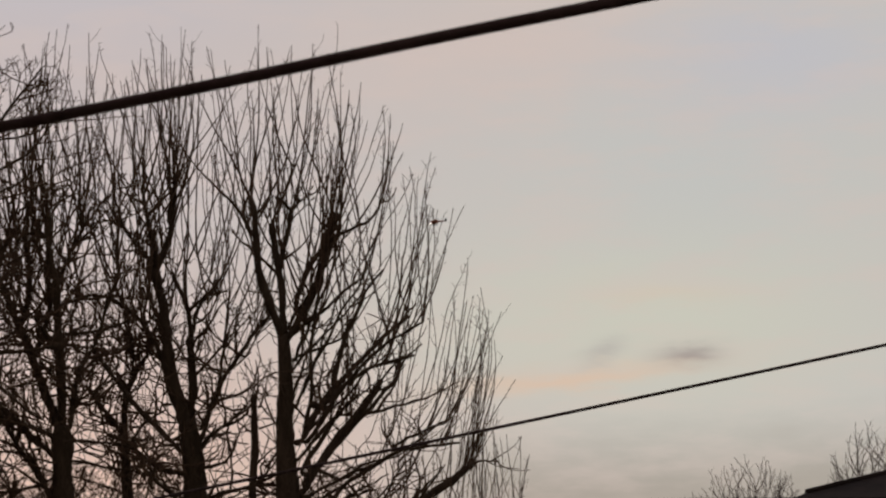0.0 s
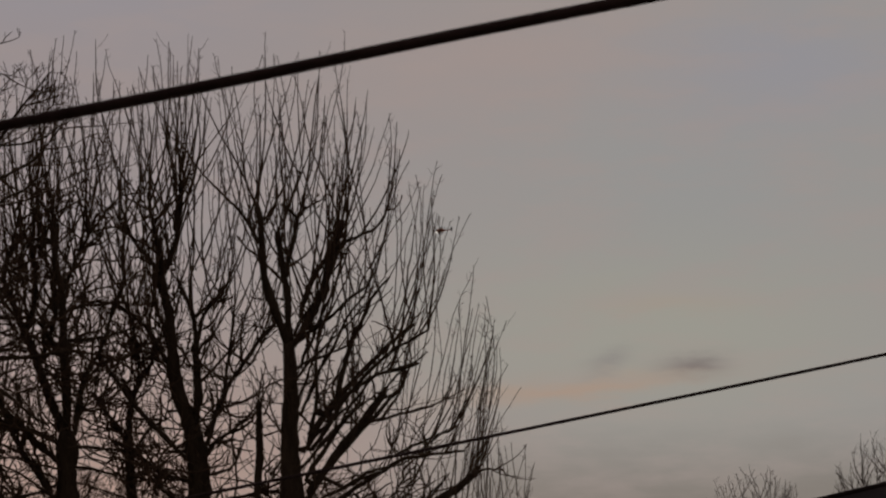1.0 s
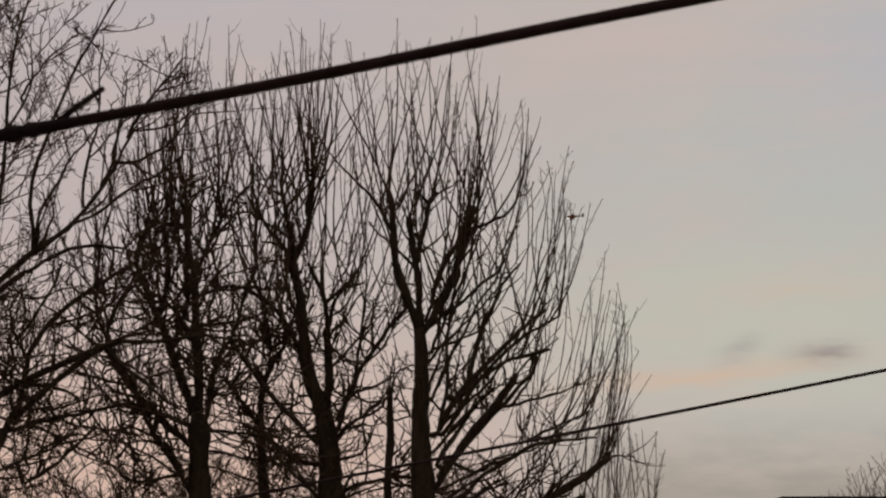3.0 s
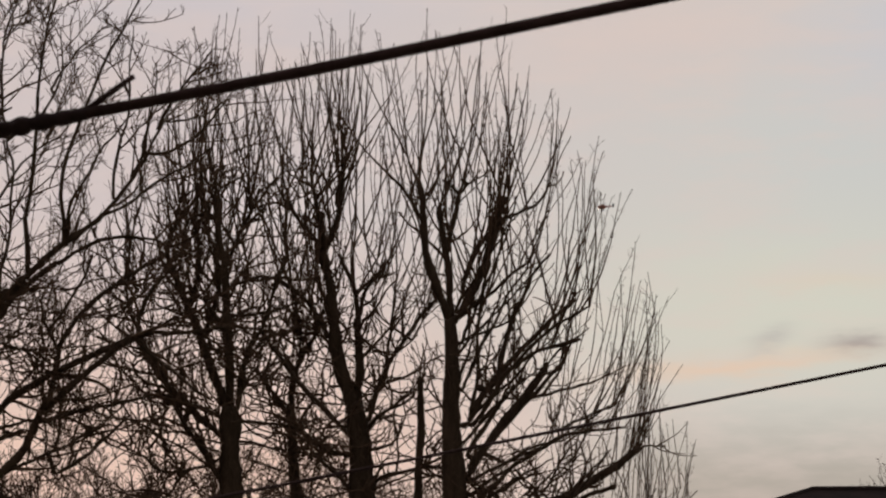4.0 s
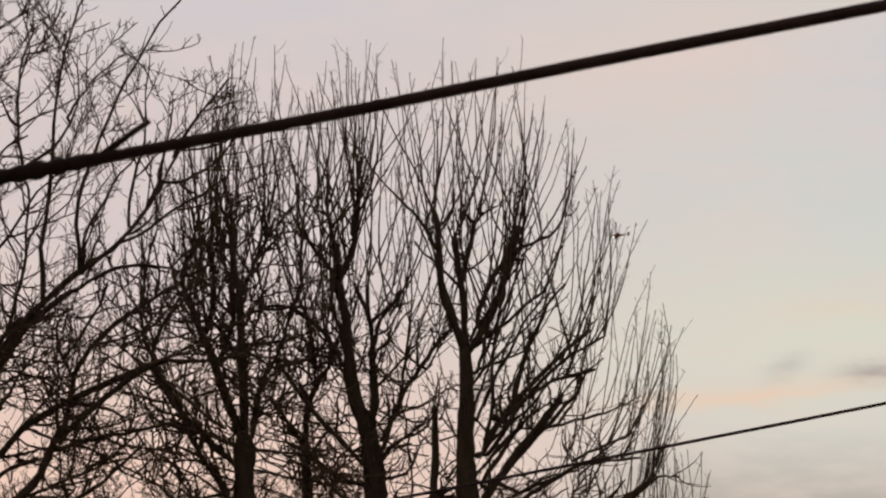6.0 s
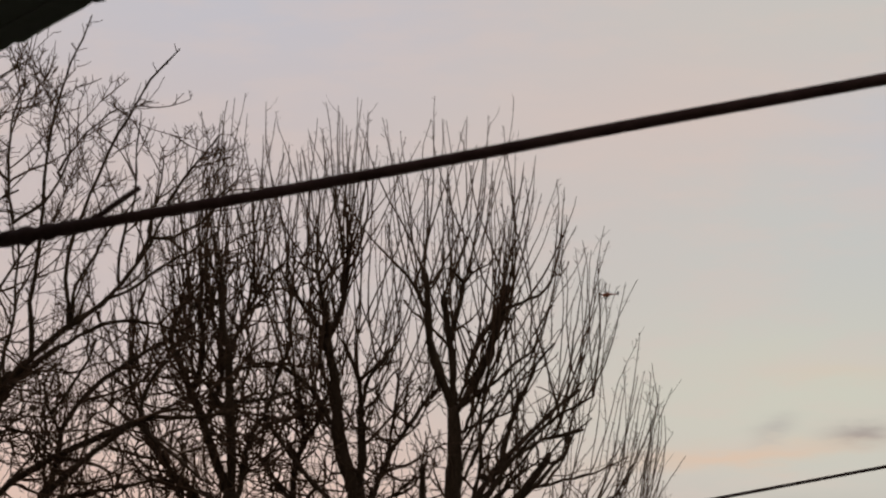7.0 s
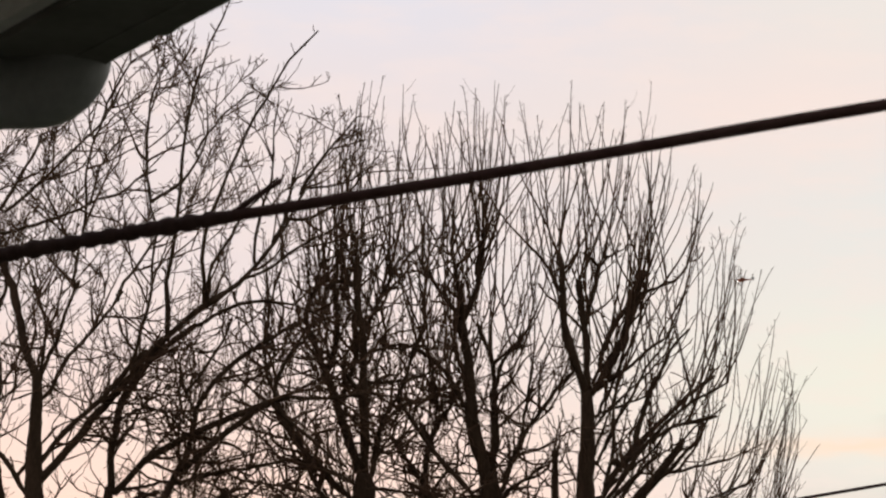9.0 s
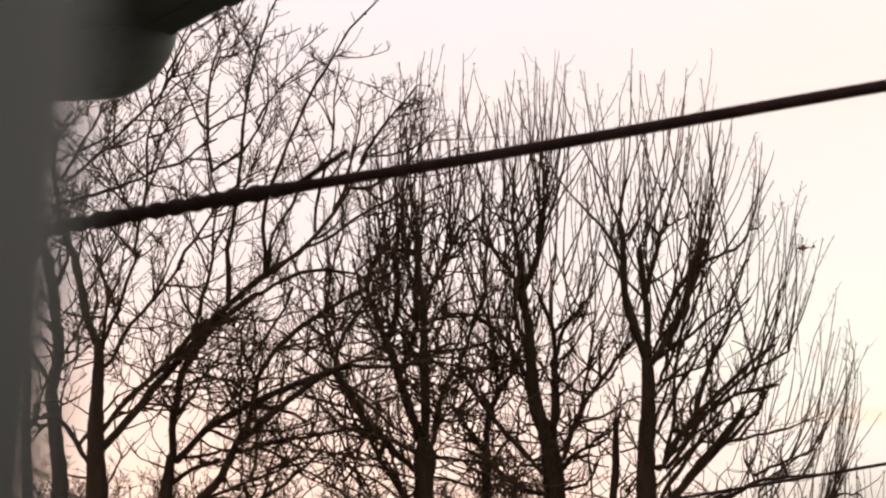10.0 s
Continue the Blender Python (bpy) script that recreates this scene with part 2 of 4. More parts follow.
class Tree:
    def __init__(self, name, x, y, label, category="tree", seed=1, group=""):
        self.root = thing(name, (x, y, 0), label, category, group)
        self.rng = np.random.default_rng(seed)
        self.limbs, self.twigs, self.singles = [], Tubes(), 0

    def trunk(self, mid, top, girth):
        """girth: pairs of height and radius."""
        keys = [(0.25 * mid[0], 0.0), (0.6 * mid[0], mid[1] * 0.5), mid, top]
        z = np.linspace(-0.15, top[1], 60)
        kz, kx = [k[1] for k in keys], [k[0] for k in keys]
        x = np.interp(z, kz, kx) + 0.03 * np.sin(z * 1.7) * np.clip(z / 3, 0, 1) * np.clip((top[1] - z), 0, 1)
        pts = np.stack([x, 0.04 * np.sin(z * 0.9), z], 1)
        r = np.interp(z, [g[0] for g in girth], [g[1] for g in girth])
        r *= 1 + 0.04 * np.sin(z * 5.0) * np.sin(z * 2.3) + 0.015 * self.rng.normal(size=len(z))
        t = Tubes()
        t.add(pts, r, 14, gnarl=0.07)
        t.make("trunk", BARK, self.root)
        self.limbs.append((pts[20:], r[20:]))

    def limb(self, x, z, lean, length, bend, r0, r1, spread=20):
        y, best, root = 0.0, 0.5, None
        for curve, _ in self.limbs:
            d = np.hypot(curve[:, 0] - x, curve[:, 2] - z)
            if d.min() < best:
                best, root = d.min(), curve[d.argmin()]
                y = root[1]
        depth = self.rng.uniform(-spread, spread)
        pts = limb_curve(self.rng, x, y, z, lean, length / math.cos(radians(0.75 * depth)), bend, depth, 4.5 if r1 > 0.03 else 7.0)
        r = np.linspace(r0, r1 if r1 > 0.03 else r1 * 0.75, len(pts)) * (1 + 0.07 * self.rng.normal(size=len(pts)))
        r[-1] *= 0.75
        if r1 > 0.02:
            r[-2] *= 1.1 + 0.3 * self.rng.random()
        if root is not None and best > 0.03:
            pts, r = np.vstack([root - (pts[1] - pts[0]) * 0.05, pts]), np.append(r[0] * 1.1, r)
        else:
            pts[0] -= (pts[1] - pts[0]) * 0.3
        t = Tubes()
        t.add(pts, r, 9, gnarl=0.12)
        t.make("limb", BARK, self.root)
        self.limbs.append((pts, r))

    def side_branches(self, count, lo, hi, r, up=0.5, fan=60, zlow=0.0, crook=0.17):
        """Smaller crooked branches off the limbs."""
        pool = list(self.limbs[1:])
        weights = np.array([np.linalg.norm(c[-1] - c[0]) for c, _ in pool])
        for _ in range(count):
            c, rad = pool[self.rng.choice(len(weights), p=weights / weights.sum())]
            s = self.rng.uniform(0.15, 1.0)
            p, d = along(c, s)
            if p[2] < zlow:
                continue
            own = float(np.interp(s, [0, 1], [rad[0], rad[-2]]))
            a = radians(self.rng.choice((-1, 1)) * self.rng.uniform(20, fan))
            e = np.array((d[0] * math.cos(a) + d[2] * math.sin(a), d[1] + self.rng.normal(0, 0.35), d[2] * math.cos(a) - d[0] * math.sin(a)))
            pts = sprig(self.rng, p, e, self.rng.uniform(lo, hi), up, crook, 9)
            r0 = min(r * self.rng.uniform(0.6, 1.4), own * 0.8)
            rr = np.linspace(r0, r0 * 0.5, len(pts)) * (1 + 0.12 * self.rng.normal(size=len(pts)))
            t = Tubes()
            t.add(pts, rr, 6, gnarl=0.14)
            t.make("branch", TWIG, self.root)
            self.limbs.append((pts, rr))

    def spurs(self, count, r=0.007, lo=0.05, hi=0.2, zlow=0.0, pool=None):
        """Short knobbly side twigs all along the limbs and branches."""
        pool = pool or self.limbs[1:]
        weights = np.array([np.linalg.norm(c[-1] - c[0]) for c, _ in pool])
        weights /= weights.sum()
        for i in self.rng.choice(len(weights), count, p=weights):
            c, rad = pool[i]
            s = self.rng.uniform(0.1, 1.0)
            p, d = along(c, s)
            if p[2] < zlow:
                continue
            a = radians(self.rng.choice((-1, 1)) * self.rng.uniform(35, 85))
            e = np.array((d[0] * math.cos(a) + d[2] * math.sin(a), self.rng.normal(0, 0.4), d[2] * math.cos(a) - d[0] * math.sin(a)))
            off = float(np.interp(s, [0, 1], [rad[0], rad[-1]]))
            tw = sprig(self.rng, p, e / np.linalg.norm(e), off + self.rng.uniform(lo, hi), 0.5, 0.22, 4)
            self.twigs.add(tw, np.linspace(r, r * 0.75, len(tw)), 4, cap=False)

    def tangle(self, count, lo, hi, r, zlow=0.0, zhigh=99.0):
        """Crossing, crooked middle-sized branches in the lower crown, with a fork or two each."""
        pool = [q for q in self.limbs if zlow - 1 < q[0][-1][2] < zhigh + 1]
        weights = np.array([np.linalg.norm(q[0][-1] - q[0][0]) ** 1.5 for q in pool])
        weights /= weights.sum()
        for _ in range(count):
            c, rad = pool[self.rng.choice(len(pool), p=weights)]
            p, d = along(c, self.rng.uniform(0.1, 1.0))
            if not zlow < p[2] < zhigh:
                continue
            a = radians(self.rng.uniform(-115, 115))
            e = np.array((math.sin(a), self.rng.normal(0, 0.4), math.cos(a) * 0.8 + 0.1))
            pts = sprig(self.rng, p, e / np.linalg.norm(e), self.rng.uniform(lo, hi), 0.45, 0.24, 9)
            r0 = r * self.rng.uniform(0.55, 1.35)
            self.twigs.add(pts, np.linspace(r0, r0 * 0.45, len(pts)), 5, gnarl=0.15)
            for _ in range(3):
                q, dd = along(pts, self.rng.uniform(0.3, 0.95))
                a = radians(self.rng.choice((-1, 1)) * self.rng.uniform(25, 75))
                g = np.array((dd[0] * math.cos(a) + dd[2] * math.sin(a), dd[1], dd[2] * math.cos(a) - dd[0] * math.sin(a)))
                tw = sprig(self.rng, q, g, self.rng.uniform(0.25, 0.8), 0.5, 0.18, 6)
                self.twigs.add(tw, np.linspace(r0 * 0.5, 0.005, len(tw)), 5, cap=False)

    def shoots(self, count, top, reach=(0.7, 1.0), up=0.9, r=0.0185, tip=0.0055, sides=2.0, first=0.3, fan=0.2, longest=4.0, skip=1, crook=0.075, zlow=lambda x: 0.0, pool=None, follow=0.22, apart=True):
        """Upright pollard shoots whose tips end under the crown's outline, top(x)."""
        pool = pool or self.limbs[skip:]
        weights = np.array([np.linalg.norm(c[-1] - c[0]) for c, _ in pool])
        weights /= weights.sum()
        for _ in range(count):
            c, rad = pool[self.rng.choice(len(pool), p=weights)]
            p, d = along(c, 1 - (1 - first) * self.rng.random() ** 1.5)
            if p[2] < zlow(p[0]):
                continue
            e = d * follow + np.array((self.rng.normal(0, fan), self.rng.normal(0, fan), 0.8))
            e /= np.linalg.norm(e)
            room = (top(p[0] + e[0] * max(0.5, 0.45 * (top(p[0]) - p[2]))) - p[2]) * self.rng.uniform(*reach)
            if room < 0.25:
                continue
            length = min(room * 1.04, longest * self.rng.uniform(0.6, 1.0))
            pts = sprig(self.rng, p, e, length, up, crook, 12)
            over = [i for i in range(3, len(pts)) if pts[i][2] > top(pts[i][0]) + 0.15]
            pts = pts[:over[0]] if over else pts
            k = 0.65 + 0.35 * min(1.0, length / 2.0)
            alone = apart and self.singles < 270
            mesh = Tubes() if alone else self.twigs
            mesh.add(pts, np.linspace(r * k * self.rng.uniform(0.65, 1.25), tip, len(pts)) * (1 + 0.08 * self.rng.normal(size=len(pts))), 5, cap=False)
            for _ in range(self.rng.poisson(2.4 * sides * length / 1.3)):
                q, dd = along(pts, self.rng.uniform(0.02, 1.0) ** 0.7)
                g = dd * 0.8 + np.array((self.rng.choice((-1, 1)) * self.rng.uniform(0.5, 1.3), self.rng.normal(0, 0.5), 0.0))
                g /= np.linalg.norm(g)
                tw = sprig(self.rng, q, g, self.rng.choice((0.05, 0.07, 0.1, 0.14, 0.3), p=(0.27, 0.27, 0.22, 0.16, 0.08)) * self.rng.uniform(0.7, 1.3), 0.5, 0.16, 3)
                mesh.add(tw, np.linspace(tip * 0.85, tip * 0.55, len(tw)), 3, cap=False)
            if alone:
                self.singles += 1
                mesh.make("shoot", TWIG, self.root)

    def whips(self, count, top, lo=1.0, hi=2.4, r=0.021, tip=0.0075, zlow=0.0, pool=None):
        """Arching, tapered outer branches set with short knobbly spurs, as on an old fruit tree."""
        pool = pool or self.limbs[1:]
        weights = np.array([np.linalg.norm(c[-1] - c[0]) for c, _ in pool])
        weights /= weights.sum()
        for i in self.rng.choice(len(weights), count, p=weights):
            c, rad = pool[i]
            s = self.rng.uniform(0.3, 1.0)
            p, d = along(c, s)
            if p[2] < zlow:
                continue
            a = radians(self.rng.choice((-1, 1)) * self.rng.uniform(12, 55))
            e = np.array((d[0] * math.cos(a) + d[2] * math.sin(a), d[1] + self.rng.normal(0, 0.3), d[2] * math.cos(a) - d[0] * math.sin(a)))
            pts = sprig(self.rng, p, e / np.linalg.norm(e), self.rng.uniform(lo, hi), 0.55, 0.07, 12)
            over = [k for k in range(4, len(pts)) if pts[k][2] > top(pts[k][0])]
            pts = pts[:over[0]] if over else pts
            own = float(np.interp(s, [0, 1], [rad[0], rad[-1]]))
            r0 = max(tip * 1.3, min(r * self.rng.uniform(0.7, 1.2), own * 0.85))
            rr = np.linspace(r0, tip, len(pts)) * (1 + 0.12 * self.rng.normal(size=len(pts)))
            t = Tubes()
            t.add(pts, rr, 5, cap=False)
            reach = float(np.linalg.norm(pts[-1] - pts[0]))
            for _ in range(int(reach / 0.11)):
                q, dd = along(pts, self.rng.uniform(0.15, 1.0) ** 0.8)
                b = radians(self.rng.choice((-1, 1)) * self.rng.uniform(25, 65))
                g = np.array((dd[0] * math.cos(b) + dd[2] * math.sin(b), self.rng.normal(0, 0.4), dd[2] * math.cos(b) - dd[0] * math.sin(b)))
                tw = sprig(self.rng, q, g / np.linalg.norm(g), self.rng.choice((0.07, 0.13, 0.22, 0.40)) * self.rng.uniform(0.7, 1.3), 0.5, 0.10, 5)
                t.add(tw, np.linspace(tip, tip * 0.8, len(tw)), 4, cap=False)
            t.make("branch", TWIG, self.root)
            self.limbs.append((pts, rr))

    def spray(self, count, size, depth=3, r=0.012, tip=0.004, up=0.45, angle=44, skip=1, zlow=0.0, first=0.3, top=None):
        """Crooked, forking twigs, as on a tree that was never cut."""
        pool = self.limbs[skip:]
        weights = np.array([np.linalg.norm(c[-1] - c[0]) for c, _ in pool])
        weights /= weights.sum()

        def fork(p, d, length, rad, level):
            pts = sprig(self.rng, p, d, length, up, 0.075, 7)
            over = [k for k in range(len(pts)) if top and pts[k][2] > top(pts[k][0])]
            if over:
                pts, level = pts[:max(2, over[0])], 0
            self.twigs.add(pts, np.linspace(rad, max(tip, rad * 0.62), len(pts)), 4, cap=False)
            for _ in range(self.rng.integers(0, 3)):
                q, dd = along(pts, self.rng.uniform(0.2, 1.0))
                a = radians(self.rng.choice((-1, 1)) * self.rng.uniform(40, 80))
                e = np.array((dd[0] * math.cos(a) + dd[2] * math.sin(a), self.rng.normal(0, 0.4), dd[2] * math.cos(a) - dd[0] * math.sin(a)))
                ln = self.rng.uniform(0.04, 0.13)
                self.twigs.add([q, q + e * ln * 0.5, q + (e + (0, 0, 0.25)) * ln], (tip, tip * 0.9, tip * 1.15), 4, cap=False)
            if level == 0:
                return
            for _ in range(self.rng.integers(2, 4)):
                q, dd = along(pts, self.rng.uniform(0.35, 1.0))
                a = radians(self.rng.choice((-1, 1)) * self.rng.uniform(0.5, 1.3) * angle)
                e = np.array((dd[0] * math.cos(a) + dd[2] * math.sin(a), dd[1] + self.rng.normal(0, 0.3), dd[2] * math.cos(a) - dd[0] * math.sin(a)))
                fork(q, e / np.linalg.norm(e), length * self.rng.uniform(0.4, 0.8), max(tip, rad * 0.62), level - 1)

        for _ in range(count):
            c, rad = pool[self.rng.choice(len(pool), p=weights)]
            p, d = along(c, self.rng.uniform(first, 1.0))
            if p[2] < zlow:
                continue
            a = radians(self.rng.choice((-1, 1)) * self.rng.uniform(0.3, 1.2) * angle)
            e = np.array((d[0] * math.cos(a) + d[2] * math.sin(a), d[1] + self.rng.normal(0, 0.3), d[2] * math.cos(a) - d[0] * math.sin(a) + 0.15))
            fork(p, e / np.linalg.norm(e), size * self.rng.uniform(0.6, 1.2), r, depth)

    def finish(self, material=TWIG):
        self.twigs.make("crown", material, self.root, "fine bare winter branches and shoots", "stuff")


# limbs: place on the tree across and up, lean, length, bend, radius at the foot and the tip
A_UP = [
    (-0.11, 8.36, -23, 2.37, 20, 0.085, 0.051),
    (-0.58, 10.02, -33, 0.92, -8, 0.042, 0.028),
    (-0.07, 8.40, -6, 1.90, -2, 0.066, 0.056),
    (-0.14, 9.53, 16, 1.12, -12, 0.047, 0.037),
    (0.06, 10.57, -43, 0.37, -18, 0.032, 0.023),
    (0.06, 10.57, 49, 0.26, -30, 0.028, 0.023),
    (-0.02, 8.34, 26, 2.41, -10, 0.075, 0.051),
    (0.12, 8.85, 7, 1.63, 46, 0.051, 0.042),
    (0.92, 10.21, 84, 1.00, -70, 0.032, 0.023),
    (0.06, 8.40, 50, 1.48, 4, 0.042, 0.028),
    (0.04, 7.94, 56, 1.05, 18, 0.032, 0.023),
    (0.22, 6.58, 8, 2.90, -2, 0.042, 0.028),
    (0.72, 7.09, 4, 1.65, 18, 0.051, 0.047),
    (1.10, 8.65, 23, 1.05, 16, 0.037, 0.023),
]
A_LOW = [
    (0.31, 6.86, 31, 2.56, 24, 0.047, 0.037),
    (0.29, 6.55, 33, 2.80, 24, 0.047, 0.028),
    (0.22, 6.58, 22, 2.50, 62, 0.042, 0.032),
    (0.18, 5.65, 33, 2.43, 4, 0.066, 0.056),
    (0.23, 5.84, 39, 2.51, 4, 0.051, 0.032),
    (1.27, 7.09, 90, 1.04, -26, 0.032, 0.023),
    (1.74, 6.46, 49, 1.02, 34, 0.032, 0.023),
    (0.83, 5.91, 67, 2.13, 14, 0.037, 0.028),
    (0.31, 5.24, 50, 1.45, 2, 0.042, 0.037),
    (1.07, 5.12, 77, 2.38, -30, 0.080, 0.061),
    (1.83, 5.22, 72, 0.94, -2, 0.042, 0.032),
    (0.58, 5.36, 61, 0.90, 4, 0.037, 0.028),
    (0.20, 6.05, 27, 1.67, 18, 0.047, 0.032),
]
B_UP = [
    (-0.25, 7.07, -16, 2.69, 10, 0.145, 0.072),
    (-0.75, 9.67, 17, 1.72, -12, 0.062, 0.038),
    (-0.75, 9.69, -5, 1.22, -10, 0.057, 0.033),
    (-0.78, 9.73, -37, 1.26, 2, 0.048, 0.028),
    (-0.15, 7.07, 2, 1.43, -4, 0.082, 0.067),
    (-0.14, 8.48, -8, 1.16, -16, 0.048, 0.033),
    (-0.13, 8.48, 4, 1.17, 40, 0.043, 0.028),
    (0.06, 6.75, 13, 2.52, 30, 0.052, 0.033),
    (0.02, 6.88, 21, 2.19, -16, 0.043, 0.028),
    (-0.67, 8.20, -18, 1.37, -48, 0.052, 0.033),
    (-0.53, 10.52, 6, 0.92, 14, 0.038, 0.018),
]
B_LOW = [
    (0.00, 6.56, 49, 1.04, 14, 0.043, 0.028),
    (0.02, 6.21, 77, 0.48, 0, 0.038, 0.028),
    (0.07, 5.59, 56, 1.38, 42, 0.043, 0.028),
    (-0.32, 6.51, -44, 2.39, 8, 0.052, 0.038),
    (-0.32, 6.13, -80, 1.14, 42, 0.048, 0.038),
    (-0.21, 5.44, -32, 1.10, -22, 0.043, 0.028),
    (-1.18, 10.25, -40, 0.91, 42, 0.028, 0.018),
]
C_UP = [
    (-0.16, 6.79, -15, 2.59, -14, 0.088, 0.055),
    (-0.09, 6.69, -2, 3.47, -2, 0.088, 0.055),
    (0.05, 6.74, 2, 1.22, 24, 0.055, 0.041),
    (-1.13, 9.16, -26, 0.87, 78, 0.055, 0.041),
    (-0.79, 8.51, 19, 1.46, -34, 0.046, 0.036),
    (-0.53, 8.05, 27, 1.55, -46, 0.046, 0.032),
    (-0.25, 9.75, -36, 0.65, -108, 0.041, 0.032),
    (-0.16, 8.99, 16, 1.54, 8, 0.041, 0.027),
    (0.34, 7.89, 31, 1.58, -24, 0.036, 0.027),
    (-0.13, 7.75, -13, 1.36, -50, 0.041, 0.027),
    (-0.16, 8.70, 66, 1.04, 26, 0.036, 0.022),
    (-0.16, 8.23, 82, 1.29, -10, 0.036, 0.022),
]
C_LOW = [
    (-0.23, 6.27, -49, 2.29, 20, 0.060, 0.046),
    (-0.19, 5.47, -30, 2.15, 4, 0.055, 0.036),
    (-0.14, 6.48, -43, 1.30, -46, 0.041, 0.027),
    (-0.01, 6.48, 86, 1.14, 20, 0.032, 0.022),
    (-0.01, 6.19, 105, 1.29, -10, 0.027, 0.018),
    (-0.17, 5.96, -134, 1.53, 88, 0.032, 0.022),
    (-1.65, 8.04, -32, 1.09, 48, 0.036, 0.027),
    (-1.63, 7.94, 51, 0.97, 20, 0.036, 0.027),
]
T_UP = [
    (-0.11, 7.07, -3, 1.22, 38, 0.063, 0.044),
    (0.22, 8.21, 36, 0.89, -36, 0.039, 0.029),
    (-0.14, 6.94, -37, 1.03, 0, 0.049, 0.034),
    (-0.04, 7.63, 23, 1.25, -50, 0.034, 0.024),
    (-0.08, 6.53, 14, 1.11, 56, 0.034, 0.024),
]
E_UP = [
    (-0.14, 7.88, -18, 2.04, -4, 0.078, 0.056),
    (-0.84, 9.75, -12, 1.76, 20, 0.056, 0.017),
    (-0.03, 7.75, 8, 1.61, -34, 0.034, 0.025),
    (-0.04, 7.86, 23, 1.59, -2, 0.039, 0.030),
    (0.03, 7.49, 42, 2.13, -22, 0.039, 0.030),
    (0.08, 6.21, 32, 4.22, 18, 0.074, 0.043),
    (0.04, 6.46, 38, 2.41, 6, 0.047, 0.039),
    (2.83, 9.37, 40, 2.18, -18, 0.043, 0.025),
    (2.44, 9.10, 3, 4.70, 38, 0.039, 0.017),
    (1.88, 8.64, 3, 5.43, 12, 0.039, 0.017),
    (-0.85, 10.52, 21, 1.41, 4, 0.034, 0.025),
    (-0.95, 10.94, -24, 1.24, 20, 0.034, 0.021),
    (-0.65, 10.16, 67, 2.48, -12, 0.030, 0.021),
    (-0.80, 10.46, 55, 2.74, -26, 0.030, 0.021),
]
E_LOW = [
    (1.29, 7.85, 20, 2.82, -26, 0.034, 0.021),
    (0.44, 9.32, 15, 2.43, -12, 0.030, 0.021),
    (1.64, 10.63, -6, 2.23, 18, 0.030, 0.017),
    (3.00, 9.57, 72, 2.14, -24, 0.030, 0.017),
    (3.92, 11.19, 93, 1.54, -70, 0.021, 0.012),
    (0.77, 7.39, 65, 1.73, 80, 0.025, 0.017),
    (1.16, 6.86, -74, 1.16, -64, 0.025, 0.021),
    (-0.15, 5.95, -26, 0.94, -22, 0.043, 0.039),
]
E_TOP = [
    (1.65, 10.54, 58, 2.06, -66, 0.030, 0.012),
    (3.18, 9.89, 1, 2.69, 12, 0.030, 0.012),
    (3.46, 10.27, 28, 1.95, -36, 0.034, 0.012),
    (3.84, 11.05, 20, 1.62, 34, 0.034, 0.012),
    (3.67, 10.64, 94, 1.71, -76, 0.030, 0.017),
    (2.50, 9.05, 2, 2.42, 50, 0.030, 0.017),
    (1.04, 9.14, 13, 2.24, 44, 0.030, 0.017),
    (0.81, 11.72, 10, 1.70, 48, 0.025, 0.012),
    (0.68, 10.52, 9, 1.62, 58, 0.025, 0.012),
    (2.33, 11.34, 24, 1.43, 32, 0.025, 0.012),
]
G_UP = [
    (0.13, 6.16, -11, 3.18, 70, 0.071, 0.044),
    (1.37, 8.87, 52, 2.13, 66, 0.039, 0.022),
    (0.45, 5.42, 47, 1.60, -26, 0.075, 0.062),
    (1.33, 6.74, 16, 0.75, -18, 0.048, 0.039),
    (1.42, 7.46, -33, 0.92, 34, 0.030, 0.022),
    (1.31, 7.79, 37, 1.37, -20, 0.030, 0.026),
    (1.42, 7.47, 32, 2.25, 28, 0.044, 0.035),
    (0.18, 6.12, 48, 2.92, 22, 0.062, 0.053),
    (1.26, 6.49, 44, 1.75, 12, 0.057, 0.048),
    (2.67, 7.63, 73, 1.50, 16, 0.044, 0.030),
    (2.70, 7.66, 1, 1.43, 58, 0.039, 0.026),
    (1.26, 6.30, 72, 1.73, 4, 0.044, 0.030),
]
G_LOW = [
    (0.02, 5.64, 39, 1.03, 38, 0.044, 0.035),
    (0.53, 5.45, 64, 1.92, 2, 0.035, 0.022),
    (1.40, 5.46, 62, 1.53, -20, 0.039, 0.030),
    (0.12, 6.16, 70, 1.31, 24, 0.030, 0.022),
    (2.69, 7.60, 137, 1.63, -14, 0.039, 0.026),
    (0.19, 7.30, 53, 1.17, 80, 0.026, 0.017),
]
H_UP = [
    (-0.31, 7.17, 0, 2.62, -16, 0.113, 0.081),
    (-0.67, 9.71, -14, 2.34, 4, 0.063, 0.017),
    (-0.34, 7.43, -39, 1.03, -8, 0.040, 0.031),
    (-0.49, 9.05, 35, 1.21, -44, 0.040, 0.027),
    (-0.21, 6.75, -97, 0.78, 32, 0.036, 0.027),
    (-0.60, 9.52, -18, 1.03, -48, 0.036, 0.022),
]


